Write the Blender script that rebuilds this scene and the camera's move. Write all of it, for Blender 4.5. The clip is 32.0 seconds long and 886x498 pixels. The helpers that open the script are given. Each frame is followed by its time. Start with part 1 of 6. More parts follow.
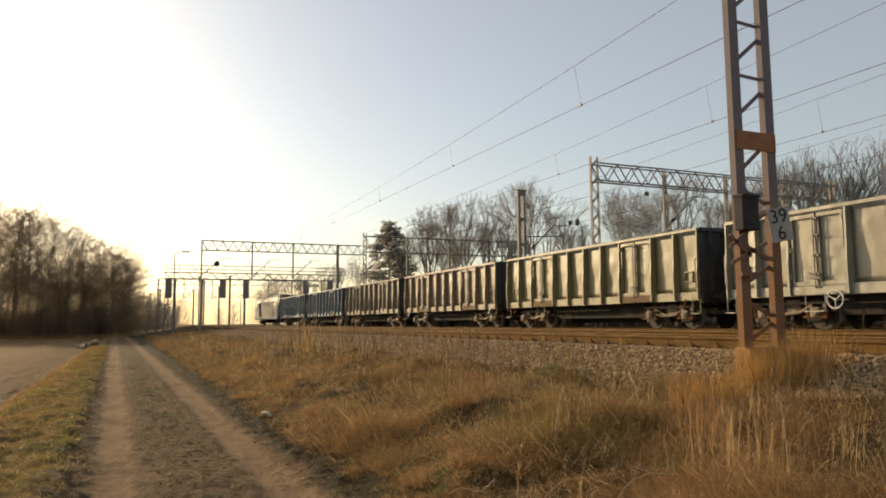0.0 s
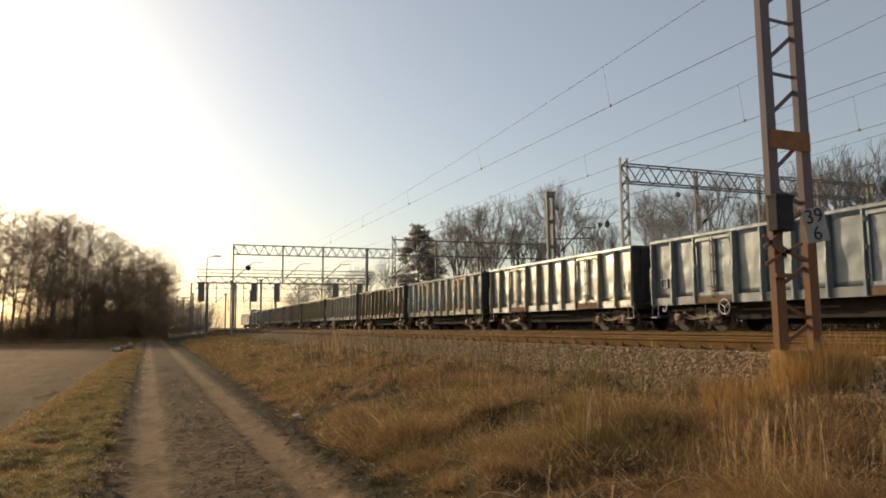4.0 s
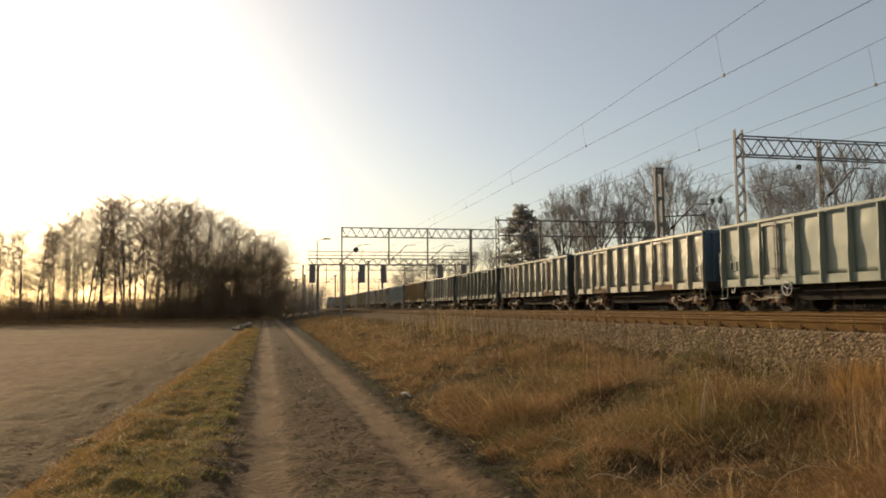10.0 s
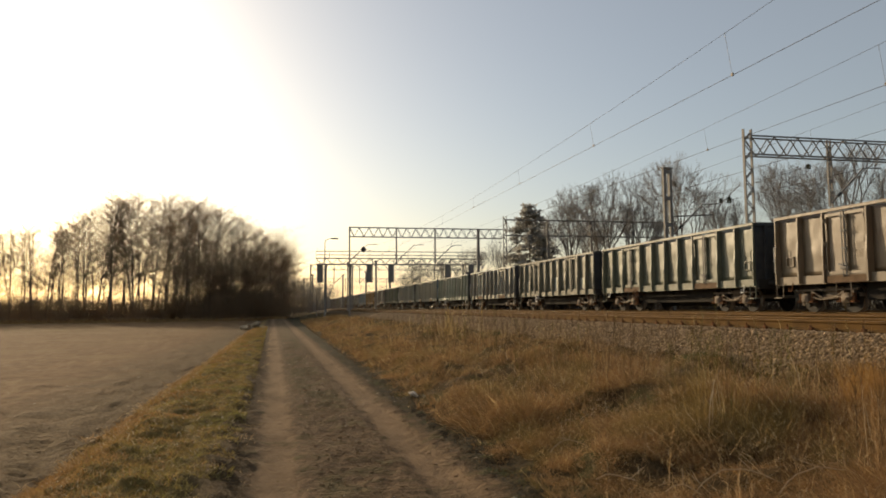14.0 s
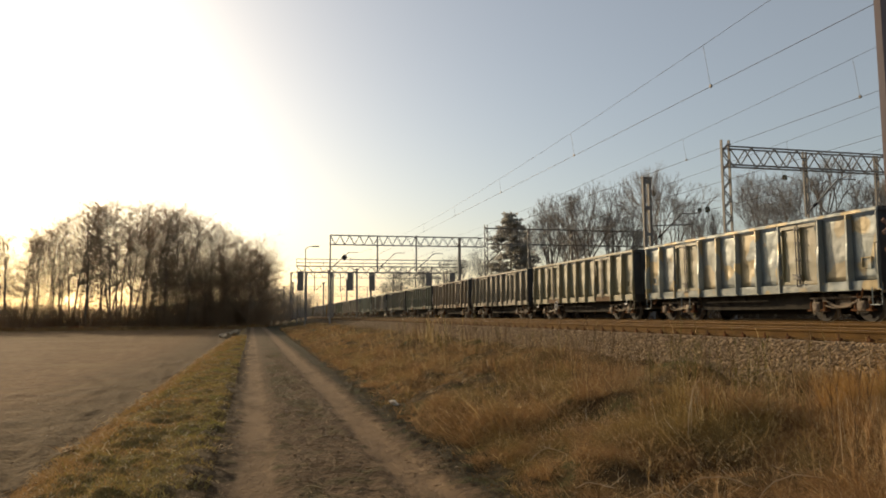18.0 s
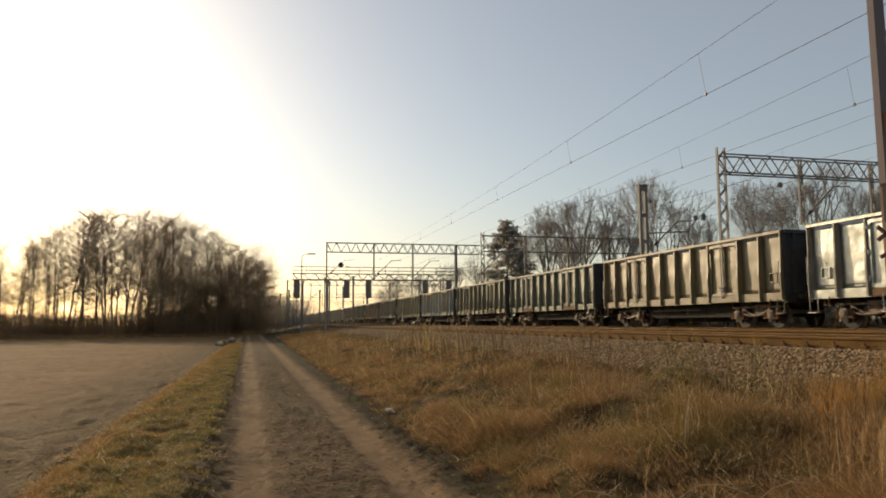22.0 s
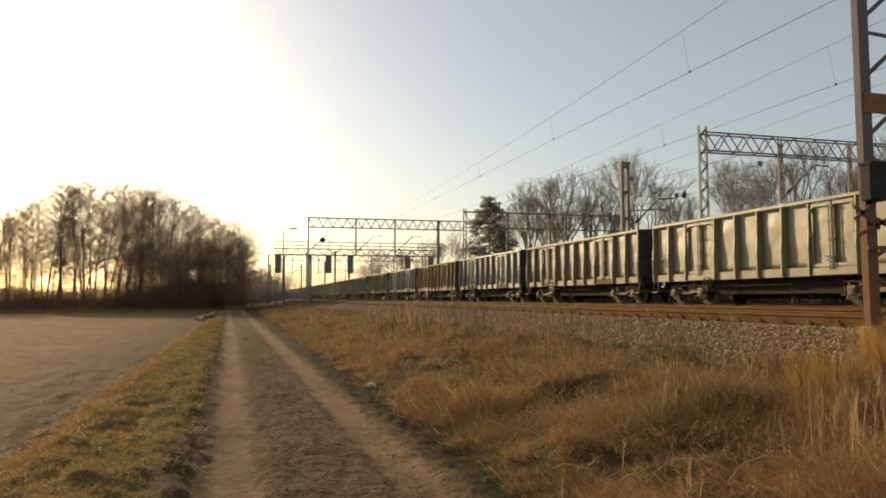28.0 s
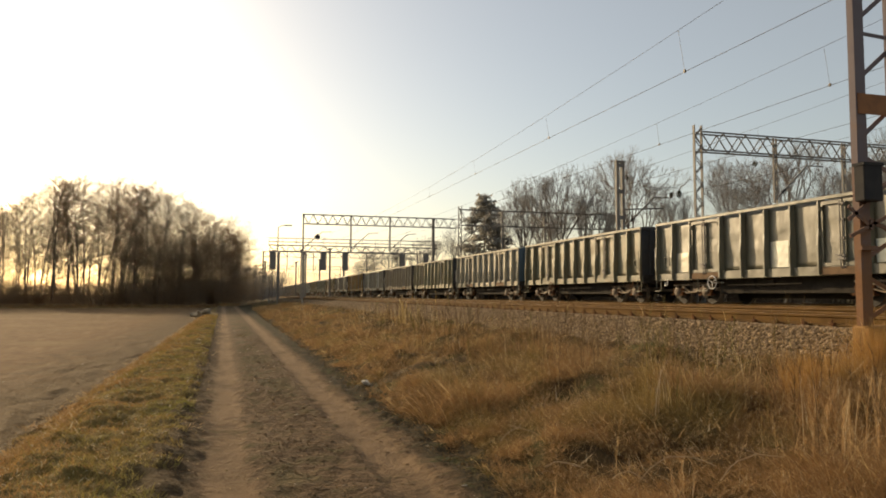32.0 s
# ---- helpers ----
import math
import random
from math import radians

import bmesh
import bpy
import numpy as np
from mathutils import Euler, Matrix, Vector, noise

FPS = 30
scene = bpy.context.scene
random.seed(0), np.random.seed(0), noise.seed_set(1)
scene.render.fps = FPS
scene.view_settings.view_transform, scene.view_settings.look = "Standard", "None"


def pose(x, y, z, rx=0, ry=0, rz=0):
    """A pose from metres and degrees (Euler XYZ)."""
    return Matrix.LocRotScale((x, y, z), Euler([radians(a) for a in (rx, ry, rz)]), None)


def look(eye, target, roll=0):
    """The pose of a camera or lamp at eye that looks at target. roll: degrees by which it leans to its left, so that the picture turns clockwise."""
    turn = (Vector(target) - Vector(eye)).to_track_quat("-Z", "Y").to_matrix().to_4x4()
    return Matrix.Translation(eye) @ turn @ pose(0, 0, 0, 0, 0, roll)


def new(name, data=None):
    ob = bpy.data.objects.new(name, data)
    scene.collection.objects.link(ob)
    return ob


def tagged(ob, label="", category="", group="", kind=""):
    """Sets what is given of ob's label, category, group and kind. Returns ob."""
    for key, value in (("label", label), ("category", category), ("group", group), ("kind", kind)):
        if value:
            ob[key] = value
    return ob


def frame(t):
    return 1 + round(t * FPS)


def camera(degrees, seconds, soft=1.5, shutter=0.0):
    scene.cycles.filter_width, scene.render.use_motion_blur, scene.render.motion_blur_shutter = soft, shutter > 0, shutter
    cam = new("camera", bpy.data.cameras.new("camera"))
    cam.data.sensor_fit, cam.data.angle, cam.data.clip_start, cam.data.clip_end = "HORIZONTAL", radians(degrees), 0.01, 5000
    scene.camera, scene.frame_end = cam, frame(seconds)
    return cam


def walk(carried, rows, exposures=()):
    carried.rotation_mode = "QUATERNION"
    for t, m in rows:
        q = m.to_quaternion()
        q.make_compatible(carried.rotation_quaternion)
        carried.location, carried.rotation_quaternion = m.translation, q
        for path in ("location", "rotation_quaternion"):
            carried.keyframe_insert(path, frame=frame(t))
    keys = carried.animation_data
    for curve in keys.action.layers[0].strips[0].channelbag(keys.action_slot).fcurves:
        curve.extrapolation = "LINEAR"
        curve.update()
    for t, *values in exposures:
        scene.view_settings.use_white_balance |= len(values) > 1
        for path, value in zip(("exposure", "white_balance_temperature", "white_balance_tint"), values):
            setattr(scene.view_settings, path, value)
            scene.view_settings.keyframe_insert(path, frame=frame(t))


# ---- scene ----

# ======== camera: a person stands on the field road and pans by hand ========
cam = camera(63.13, 32.0, soft=1.8)
EYE_Z = 1.65
PATH = [
    (0, 95.79, 0.504, -23.74), (0.5, 95.82, 0.502, -23.296), (1, 95.914, 0.583, -23.113), (1.5, 96.003, 0.561, -23.102),
    (2, 96.035, 0.568, -23.093), (2.5, 96.017, 0.606, -22.942), (3, 96.056, 0.686, -22.516), (3.5, 96.082, 0.632, -21.895),
    (5.5, 95.807, 0.65, -20.034), (6, 95.725, 0.549, -19.179), (6.5, 95.624, 0.521, -18.358), (7, 95.479, 0.562, -16.95),
    (7.5, 95.366, 0.498, -15.15), (8, 95.183, 0.464, -14.111), (8.5, 94.971, 0.412, -13.807), (9, 94.756, 0.51, -13.549),
    (9.5, 94.627, 0.525, -13.377), (10, 94.58, 0.604, -13.185), (10.5, 94.582, 0.593, -12.937), (11, 94.585, 0.498, -12.916),
    (11.5, 94.589, 0.478, -12.842), (12, 94.597, 0.443, -12.707), (12.5, 94.623, 0.387, -12.635), (13, 94.644, 0.379, -12.612),
    (13.5, 94.591, 0.472, -12.626), (14, 94.568, 0.504, -12.596), (14.5, 94.545, 0.357, -12.672), (16.5, 94.892, 0.744, -14.151),
    (17, 95.037, 0.639, -14.208), (17.5, 95.103, 0.508, -14.166), (18, 95.213, 0.414, -14.103), (18.5, 95.245, 0.439, -13.964),
    (19, 95.258, 0.371, -13.569), (19.5, 95.393, 0.318, -13.187), (20, 95.508, 0.32, -12.951), (20.5, 95.634, 0.186, -12.81),
    (21, 95.7, 0.159, -12.762), (21.5, 95.769, 0.27, -13.343), (22, 95.801, 0.479, -14.376), (22.5, 95.818, 0.628, -14.848),
    (23, 95.783, 0.714, -15.028), (23.5, 95.742, 0.746, -15.146), (24, 95.641, 0.752, -15.165), (24.5, 95.334, 0.545, -15.162),
    (25, 94.827, 0.383, -15.317), (25.5, 94.61, 0.245, -15.4), (27.5, 93.944, 0.203, -15.746), (28, 93.874, 0.198, -15.818),
    (28.5, 93.841, 0.06, -15.949), (29, 93.953, 0.155, -16.02), (29.5, 94.024, 0.119, -16.096), (30, 93.953, -0.405, -16.241),
    (30.5, 94.005, -0.419, -16.439), (31, 94.024, -0.244, -16.591), (31.5, 93.904, -0.18, -16.438), (32, 93.688, -0.128, -16.24),
]


def sway(t):
    """A small step of the person's weight to one side between 5.5 and 7 s."""
    k = min(1.0, max(0.0, (t - 5.5) / 1.6))
    return 0.02 * k * k * (3 - 2 * k)


walk(cam, [(t, pose(-0.7 * sway(t), 0.7 * sway(t), EYE_Z, a, b, c)) for t, a, b, c in PATH],
     exposures=[(0, 0.34, 6850, 10), (1, 0.10, 6750, 10), (2, 0.08, 6600, 10), (6, 0.0, 6500, 10), (9, -0.04, 6600, 10), (11, 0.03, 6700, 10), (12, -0.16, 6700, 10), (13, -0.12, 6650, 10),
                (18, -0.1, 6600, 10), (20, -0.1, 6600, 10), (23, -0.06, 6550, 10), (24, -0.06, 6600, 10), (25, 0.1, 6700, 10), (28, 0.14, 6900, 10), (30, 0.15, 7000, 10), (32, 0.2, 7000, 10)])
# ======== sky, sun and exposure ========
SUN_AZ, SUN_EL = -24.0, 16.0
world = bpy.data.worlds.new("world")
scene.world = world
world.use_nodes = True
wn = world.node_tree.nodes
sky = wn.new("ShaderNodeTexSky")
sky.sky_type = "NISHITA"
sky.sun_disc = False
sky.sun_elevation = radians(SUN_EL)
sky.sun_rotation = radians(SUN_AZ)
sky.air_density, sky.dust_density, sky.ozone_density = 1.0, 1.8, 1.5
wn["Background"].inputs["Strength"].default_value = 0.1
haze = wn.new("ShaderNodeVectorMath")  # thin high haze, even over the whole sky
haze.inputs[1].default_value = (1.68, 1.52, 1.18)
world.node_tree.links.new(sky.outputs[0], haze.inputs[0])
world.node_tree.links.new(haze.outputs[0], wn["Background"].inputs[0])

sun_dir = Vector((math.sin(radians(SUN_AZ)) * math.cos(radians(SUN_EL)), math.cos(radians(SUN_AZ)) * math.cos(radians(SUN_EL)), math.sin(radians(SUN_EL))))
sun_data = bpy.data.lights.new("sun", "SUN")
sun_data.energy, sun_data.angle, sun_data.color = 4.2, radians(0.6), (1.0, 0.77, 0.48)
sun = new("sun", sun_data)
sun.matrix_world = look(sun_dir * 200, (0, 0, 0))

# ======== plan ========
RAIL_Z = 1.353                      # top of the rails
TRACKS = (9.97, 14.2, 18.45, 22.9)  # track axes
TRAIN_X = 18.45
WAGON_PITCH = 14.04


def train_run(t):
    """Metres that the train has gone since the start of the clip; it slows down."""
    return 15.5489 * t - 0.03333 * t**2 - 0.0045146 * t**3 + 0.000083232 * t**4


def road_axis(y):
    return 0.78 - 0.012 * (max(min(y, 120), -20) - 5)


def clamp01(v):
    return min(1.0, max(0.0, v))


def ramp(v, a, b):
    k = clamp01((v - a) / (b - a))
    return k * k * (3 - 2 * k)


# ======== geometry helpers ========
class Geo:
    """Collects plain pieces of one mesh."""

    def __init__(self):
        self.v, self.f = [], []

    def add(self, vs, fs):
        n = len(self.v)
        self.v.extend(tuple(p) for p in vs)
        self.f.extend(tuple(i + n for i in q) for q in fs)
        return self

    def box(self, x0, x1, y0, y1, z0, z1, bev=0.0):
        if bev <= 0:
            vs = [(x, y, z) for z in (z0, z1) for y in (y0, y1) for x in (x0, x1)]
            return self.add(vs, [(0, 2, 3, 1), (4, 5, 7, 6), (0, 1, 5, 4), (2, 6, 7, 3), (0, 4, 6, 2), (1, 3, 7, 5)])
        vs, fs = [], []
        b = bev
        ring = lambda e, z: [(x0 + e + b, y0 + e, z), (x1 - e - b, y0 + e, z), (x1 - e, y0 + e + b, z), (x1 - e, y1 - e - b, z), (x1 - e - b, y1 - e, z), (x0 + e + b, y1 - e, z), (x0 + e, y1 - e - b, z), (x0 + e, y0 + e + b, z)]
        for e, z in ((b * 0.7, z0), (0, z0 + b), (0, z1 - b), (b * 0.7, z1)):
            vs += ring(e, z)
        for r in range(3):
            fs += [(r * 8 + i, r * 8 + (i + 1) % 8, r * 8 + 8 + (i + 1) % 8, r * 8 + 8 + i) for i in range(8)]
        fs += [tuple(range(7, -1, -1)), tuple(range(24, 32))]
        return self.add(vs, fs)

    def bar(self, p, q, w, h=None, up=(0, 0, 1)):
        """A square bar from p to q."""
        p, q = Vector(p), Vector(q)
        d = (q - p).normalized()
        s = d.cross(Vector(up))
        if s.length < 1e-3:
            s = d.cross(Vector((1, 0, 0)))
        s.normalize()
        u = s.cross(d)
        h = w if h is None else h
        vs = [e + s * (a * w / 2) + u * (b * h / 2) for e in (p, q) for a, b in ((-1, -1), (1, -1), (1, 1), (-1, 1))]
        return self.add(vs, [(0, 1, 2, 3), (7, 6, 5, 4), (0, 4, 5, 1), (1, 5, 6, 2), (2, 6, 7, 3), (3, 7, 4, 0)])

    def tube(self, p, q, r0, r1=None, n=8, caps=True):
        p, q = Vector(p), Vector(q)
        d = (q - p).normalized()
        s = d.orthogonal().normalized()
        u = d.cross(s)
        r1 = r0 if r1 is None else r1
        vs = [e + (s * math.cos(2 * math.pi * i / n) + u * math.sin(2 * math.pi * i / n)) * r for e, r in ((p, r0), (q, r1)) for i in range(n)]
        fs = [(i, (i + 1) % n, n + (i + 1) % n, n + i) for i in range(n)]
        if caps:
            fs += [tuple(range(n - 1, -1, -1)), tuple(range(n, 2 * n))]
        return self.add(vs, fs)

    def lathe(self, prof, axis_p, axis, n=16):
        """A profile of (distance along the axis, radius) turned about an axis."""
        a = Vector(axis).normalized()
        s = a.orthogonal().normalized()
        u = a.cross(s)
        vs = [Vector(axis_p) + a * d + (s * math.cos(2 * math.pi * i / n) + u * math.sin(2 * math.pi * i / n)) * r for d, r in prof for i in range(n)]
        fs = [(k * n + i, k * n + (i + 1) % n, (k + 1) * n + (i + 1) % n, (k + 1) * n + i) for k in range(len(prof) - 1) for i in range(n)]
        fs += [tuple(range(n - 1, -1, -1)), tuple((len(prof) - 1) * n + i for i in range(n))]
        return self.add(vs, fs)

    def prism(self, poly, y0, y1):
        """A polygon of (x, z) drawn out along y."""
        n = len(poly)
        vs = [(x, y, z) for y in (y0, y1) for x, z in poly]
        fs = [(i, (i + 1) % n, n + (i + 1) % n, n + i) for i in range(n)] + [tuple(range(n - 1, -1, -1)), tuple(range(n, 2 * n))]
        return self.add(vs, fs)

    def upright(self, poly, z0, z1):
        """A polygon of (x, y) drawn out along z."""
        n = len(poly)
        vs = [(x, y, z) for z in (z0, z1) for x, y in poly]
        return self.add(vs, [(i, (i + 1) % n, n + (i + 1) % n, n + i) for i in range(n)] + [tuple(range(n - 1, -1, -1)), tuple(range(n, 2 * n))])

    def path(self, pts, r, n=6):
        for a, b in zip(pts[:-1], pts[1:]):
            self.tube(a, b, r, n=n)
        return self

    def sweep(self, pts, r, n=5):
        """One bent rod along the points, with closed ends."""
        vs = []
        for k, p in enumerate(pts):
            d = (Vector(pts[min(k + 1, len(pts) - 1)]) - Vector(pts[max(k - 1, 0)])).normalized()
            s = d.cross(Vector((0.0, 0.0, 1.0)))
            s = s.normalized() if s.length > 1e-3 else Vector((1.0, 0.0, 0.0))
            u = s.cross(d)
            vs += [Vector(p) + (s * math.cos(2 * math.pi * i / n) + u * math.sin(2 * math.pi * i / n)) * r for i in range(n)]
        fs = [(k * n + i, k * n + (i + 1) % n, (k + 1) * n + (i + 1) % n, (k + 1) * n + i) for k in range(len(pts) - 1) for i in range(n)]
        fs += [tuple(range(n - 1, -1, -1)), tuple((len(pts) - 1) * n + i for i in range(n))]
        return self.add(vs, fs)

    def mesh(self, name="mesh", smooth=False):
        me = bpy.data.meshes.new(name)
        me.from_pydata(self.v, [], self.f)
        if smooth:
            me.polygons.foreach_set("use_smooth", [True] * len(me.polygons))
        me.update()
        return me


def soup(name, verts, quads=None, tris=None):
    """A mesh from numpy arrays."""
    me = bpy.data.meshes.new(name)
    faces = quads if quads is not None else tris
    k = faces.shape[1]
    me.vertices.add(len(verts))
    me.vertices.foreach_set("co", np.ascontiguousarray(verts, np.float32).ravel())
    me.loops.add(faces.size)
    me.loops.foreach_set("vertex_index", np.ascontiguousarray(faces, np.int32).ravel())
    me.polygons.add(len(faces))
    me.polygons.foreach_set("loop_start", np.arange(0, faces.size, k, dtype=np.int32))
    me.update(calc_edges=True)
    return me


def part(name, shape, material, parent, label=""):
    """One mesh object under a thing or a part. shape: a Geo or a mesh that is shared."""
    me = shape.mesh(name) if isinstance(shape, Geo) else shape
    if material is not None and not me.materials:
        me.materials.append(material)
    ob = new(name, me)
    ob.parent = parent
    if material is not None and me.materials[0] != material:
        ob.material_slots[0].link = "OBJECT"
        ob.material_slots[0].material = material
    if label:
        tagged(ob, label)
    return ob


def thing(name, label, category, m=None, group="", kind=""):
    ob = new(name)
    ob.empty_display_size = 0.2
    if m is not None:
        ob.matrix_basis = m
    return tagged(ob, label, category, group, kind)


def solid(name, shape, material, label, category="", group="", kind=""):
    me = shape.mesh(name) if isinstance(shape, Geo) else shape
    if material is not None:
        me.materials.append(material)
    return tagged(new(name, me), label, category, group, kind)


# ======== materials ========
class Nodes:
    def __init__(self, name):
        self.m = bpy.data.materials.new(name)
        self.m.use_nodes = True
        self.t = self.m.node_tree
        self.b = self.t.nodes["Principled BSDF"]

    def n(self, kind, **kw):
        node = self.t.nodes.new("ShaderNode" + kind)
        for k, v in kw.items():
            node.inputs[k.replace("_", " ")].default_value = v
        return node

    def l(self, a, b):
        self.t.links.new(a, b)

    def coords(self, rand=0.0, stretch=None):
        co = self.n("TexCoord").outputs["Object"]
        if rand:
            info = self.n("ObjectInfo")
            mul = self.n("VectorMath")
            mul.operation = "SCALE"
            mul.inputs[0].default_value = (rand, rand * 1.7, rand * 0.6)
            self.l(info.outputs["Random"], mul.inputs["Scale"])
            add = self.n("VectorMath")
            self.l(co, add.inputs[0])
            self.l(mul.outputs[0], add.inputs[1])
            co = add.outputs[0]
        if stretch:
            mp = self.n("Mapping")
            mp.inputs["Scale"].default_value = stretch
            self.l(co, mp.inputs["Vector"])
            co = mp.outputs[0]
        return co

    def noise(self, co, scale, detail=4.0, rough=0.55):
        x = self.n("TexNoise", Scale=scale, Detail=detail, Roughness=rough)
        self.l(co, x.inputs["Vector"])
        return x.outputs["Fac"]

    def step(self, v, a, b):
        r = self.n("MapRange", From_Min=a, From_Max=b)
        r.interpolation_type = "SMOOTHSTEP"
        self.l(v, r.inputs["Value"])
        return r.outputs["Result"]

    def mix(self, f, a, b):
        x = self.t.nodes.new("ShaderNodeMix")
        x.data_type = "RGBA"
        ins = {"f": x.inputs[0], "a": x.inputs[6], "b": x.inputs[7]}
        for k, v in (("f", f), ("a", a), ("b", b)):
            if isinstance(v, (int, float)):
                ins[k].default_value = v
            elif isinstance(v, tuple):
                ins[k].default_value = (*v, 1.0)
            else:
                self.l(v, ins[k])
        return x.outputs[2]

    def math(self, op, a, b=0.0):
        x = self.n("Math")
        x.operation = op
        for i, v in ((0, a), (1, b)):
            if isinstance(v, (int, float)):
                x.inputs[i].default_value = v
            else:
                self.l(v, x.inputs[i])
        return x.outputs[0]

    def done(self, color, rough=0.8, metal=0.0, bump=None, strength=0.3, dist=0.02, spec=0.5):
        for sock, v in (("Base Color", color), ("Roughness", rough), ("Metallic", metal), ("Specular IOR Level", spec)):
            if isinstance(v, tuple):
                self.b.inputs[sock].default_value = (*v, 1.0)
            elif isinstance(v, (int, float)):
                self.b.inputs[sock].default_value = v
            else:
                self.l(v, self.b.inputs[sock])
        if bump is not None:
            bn = self.n("Bump", Strength=strength, Distance=dist)
            self.l(bump, bn.inputs["Height"])
            self.l(bn.outputs[0], self.b.inputs["Normal"])
        return self.m


def plain(name, c1, c2, rough=0.8, metal=0.0, scale=3.0, fine=40.0, rand=9.0, strength=0.25, spec=0.5):
    """Two tones in coarse stains, with fine grain and relief."""
    k = Nodes(name)
    co = k.coords(rand)
    big, small = k.noise(co, scale), k.noise(co, fine, 3.0)
    f = k.math("ADD", k.math("MULTIPLY", k.step(big, 0.35, 0.65), 0.7), k.math("MULTIPLY", small, 0.3))
    return k.done(k.mix(f, c1, c2), rough, metal, small, strength, 0.01, spec)


RUST = plain("rusty_steel", (0.17, 0.075, 0.03), (0.085, 0.043, 0.024), 0.9, 0.0, 4.0, 60.0, 9.0, 0.25, 0.1)
RAIL = plain("rail_steel", (0.15, 0.083, 0.026), (0.09, 0.050, 0.018), 0.9, 0.0, 2.0, 50.0, 9.0, 0.25, 0.1)
POLISHED = plain("polished_rail_head", (0.62, 0.58, 0.52), (0.50, 0.46, 0.40), 0.22, 1.0, 3.0, 80.0, 9.0, 0.03)
RAIL_TOP = plain("worn_rail_head", (0.34, 0.23, 0.12), (0.20, 0.125, 0.06), 0.45, 0.7, 3.0, 80.0, 9.0, 0.05)
GREY_STEEL = plain("weathered_grey_steel", (0.205, 0.19, 0.17), (0.15, 0.132, 0.115), 0.7, 0.0, 2.5, 40.0)
WIRE = plain("dull_copper_wire", (0.12, 0.105, 0.095), (0.09, 0.08, 0.072), 0.6, 0.3, 1.0, 30.0)
DARK = plain("dark_undergear", (0.058, 0.050, 0.042), (0.036, 0.032, 0.027), 0.9, 0.0, 3.0, 40.0, 9.0, 0.25, 0.1)
BOGIE = plain("rust_dusted_bogie_iron", (0.27, 0.20, 0.135), (0.115, 0.085, 0.058), 0.75, 0.0, 4.0, 30.0)
# tyres pale for the sun on the rims, discs near-black for shade
TYRE = plain("wheel_tyre", (0.38, 0.31, 0.22), (0.24, 0.19, 0.135), 0.5, 0.3, 4.0, 30.0)
WHEEL = plain("wheel_steel", (0.035, 0.027, 0.02), (0.022, 0.018, 0.014), 0.8, 0.0, 4.0, 30.0)
SLEEPER = plain("oily_wooden_sleeper", (0.08, 0.042, 0.017), (0.05, 0.028, 0.014), 0.95, 0.0, 5.0, 40.0, 9.0, 0.25, 0.08)
CONCRETE = plain("orange_brown_concrete", (0.30, 0.165, 0.052), (0.20, 0.11, 0.04), 0.9, 0.0, 3.0, 50.0)
COAL = plain("coal", (0.02, 0.02, 0.022), (0.045, 0.043, 0.04), 0.6, 0.0, 6.0, 25.0, 9.0, 0.8)
BARK = plain("bark", (0.26, 0.21, 0.165), (0.18, 0.145, 0.115), 0.9, 0.0, 2.0, 20.0)


def thin_wood(name, c1, c2, through_light):
    """Fine bare twigs: two browns, with translucency added to brighten them against the sun."""
    k = Nodes(name)
    c = k.mix(k.noise(k.coords(9.0), 0.5, 3.0), c1, c2)
    k.done(c, 0.9, 0.0, None, spec=0.2)
    mixs, tr = k.n("MixShader"), k.n("BsdfTranslucent")
    k.l(c, tr.inputs["Color"])
    mixs.inputs[0].default_value = through_light
    k.l(k.b.outputs[0], mixs.inputs[1])
    k.l(tr.outputs[0], mixs.inputs[2])
    k.l(mixs.outputs[0], k.t.nodes["Material Output"].inputs["Surface"])
    return k.m


# pale tones lift the far twigs and needles in place of haze
TWIG = thin_wood("bare_twigs", (0.46, 0.43, 0.39), (0.37, 0.34, 0.31), 0.5)
WOOD_TWIG = thin_wood("bare_twigs_of_the_wood", (0.52, 0.42, 0.31), (0.44, 0.355, 0.26), 0.85)
# added filler, its stems kept dark to blacken gaps under the train
FILLER_STEM = thin_wood("dark_filler_stems", (0.06, 0.045, 0.032), (0.035, 0.028, 0.022), 0.1)
NEEDLE = thin_wood("dull_conifer_needles", (0.42, 0.41, 0.37), (0.33, 0.32, 0.29), 0.6)
MISTLETOE = thin_wood("mistletoe_twigs", (0.07, 0.075, 0.04), (0.05, 0.055, 0.03), 0.1)
PLATE = plain("dull_white_enamel", (0.36, 0.35, 0.32), (0.29, 0.275, 0.25), 0.6, 0.0, 6.0, 40.0)
WHITE = plain("worn_white_paint", (0.72, 0.70, 0.66), (0.55, 0.52, 0.47), 0.5, 0.0, 6.0, 40.0)
BLACK = plain("black_paint", (0.028, 0.028, 0.03), (0.045, 0.042, 0.04), 0.85, 0.0, 6.0, 40.0, 9.0, 0.2, 0.2)
# near-black puts the shade of the sunless end faces into the colour
END_SHADE = plain("shaded_end_wall", (0.045, 0.047, 0.052), (0.075, 0.07, 0.064), 0.8, 0.0, 3.0, 30.0, 9.0, 0.2, 0.25)
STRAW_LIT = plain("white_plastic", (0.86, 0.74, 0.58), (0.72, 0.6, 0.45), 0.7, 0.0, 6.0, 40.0)


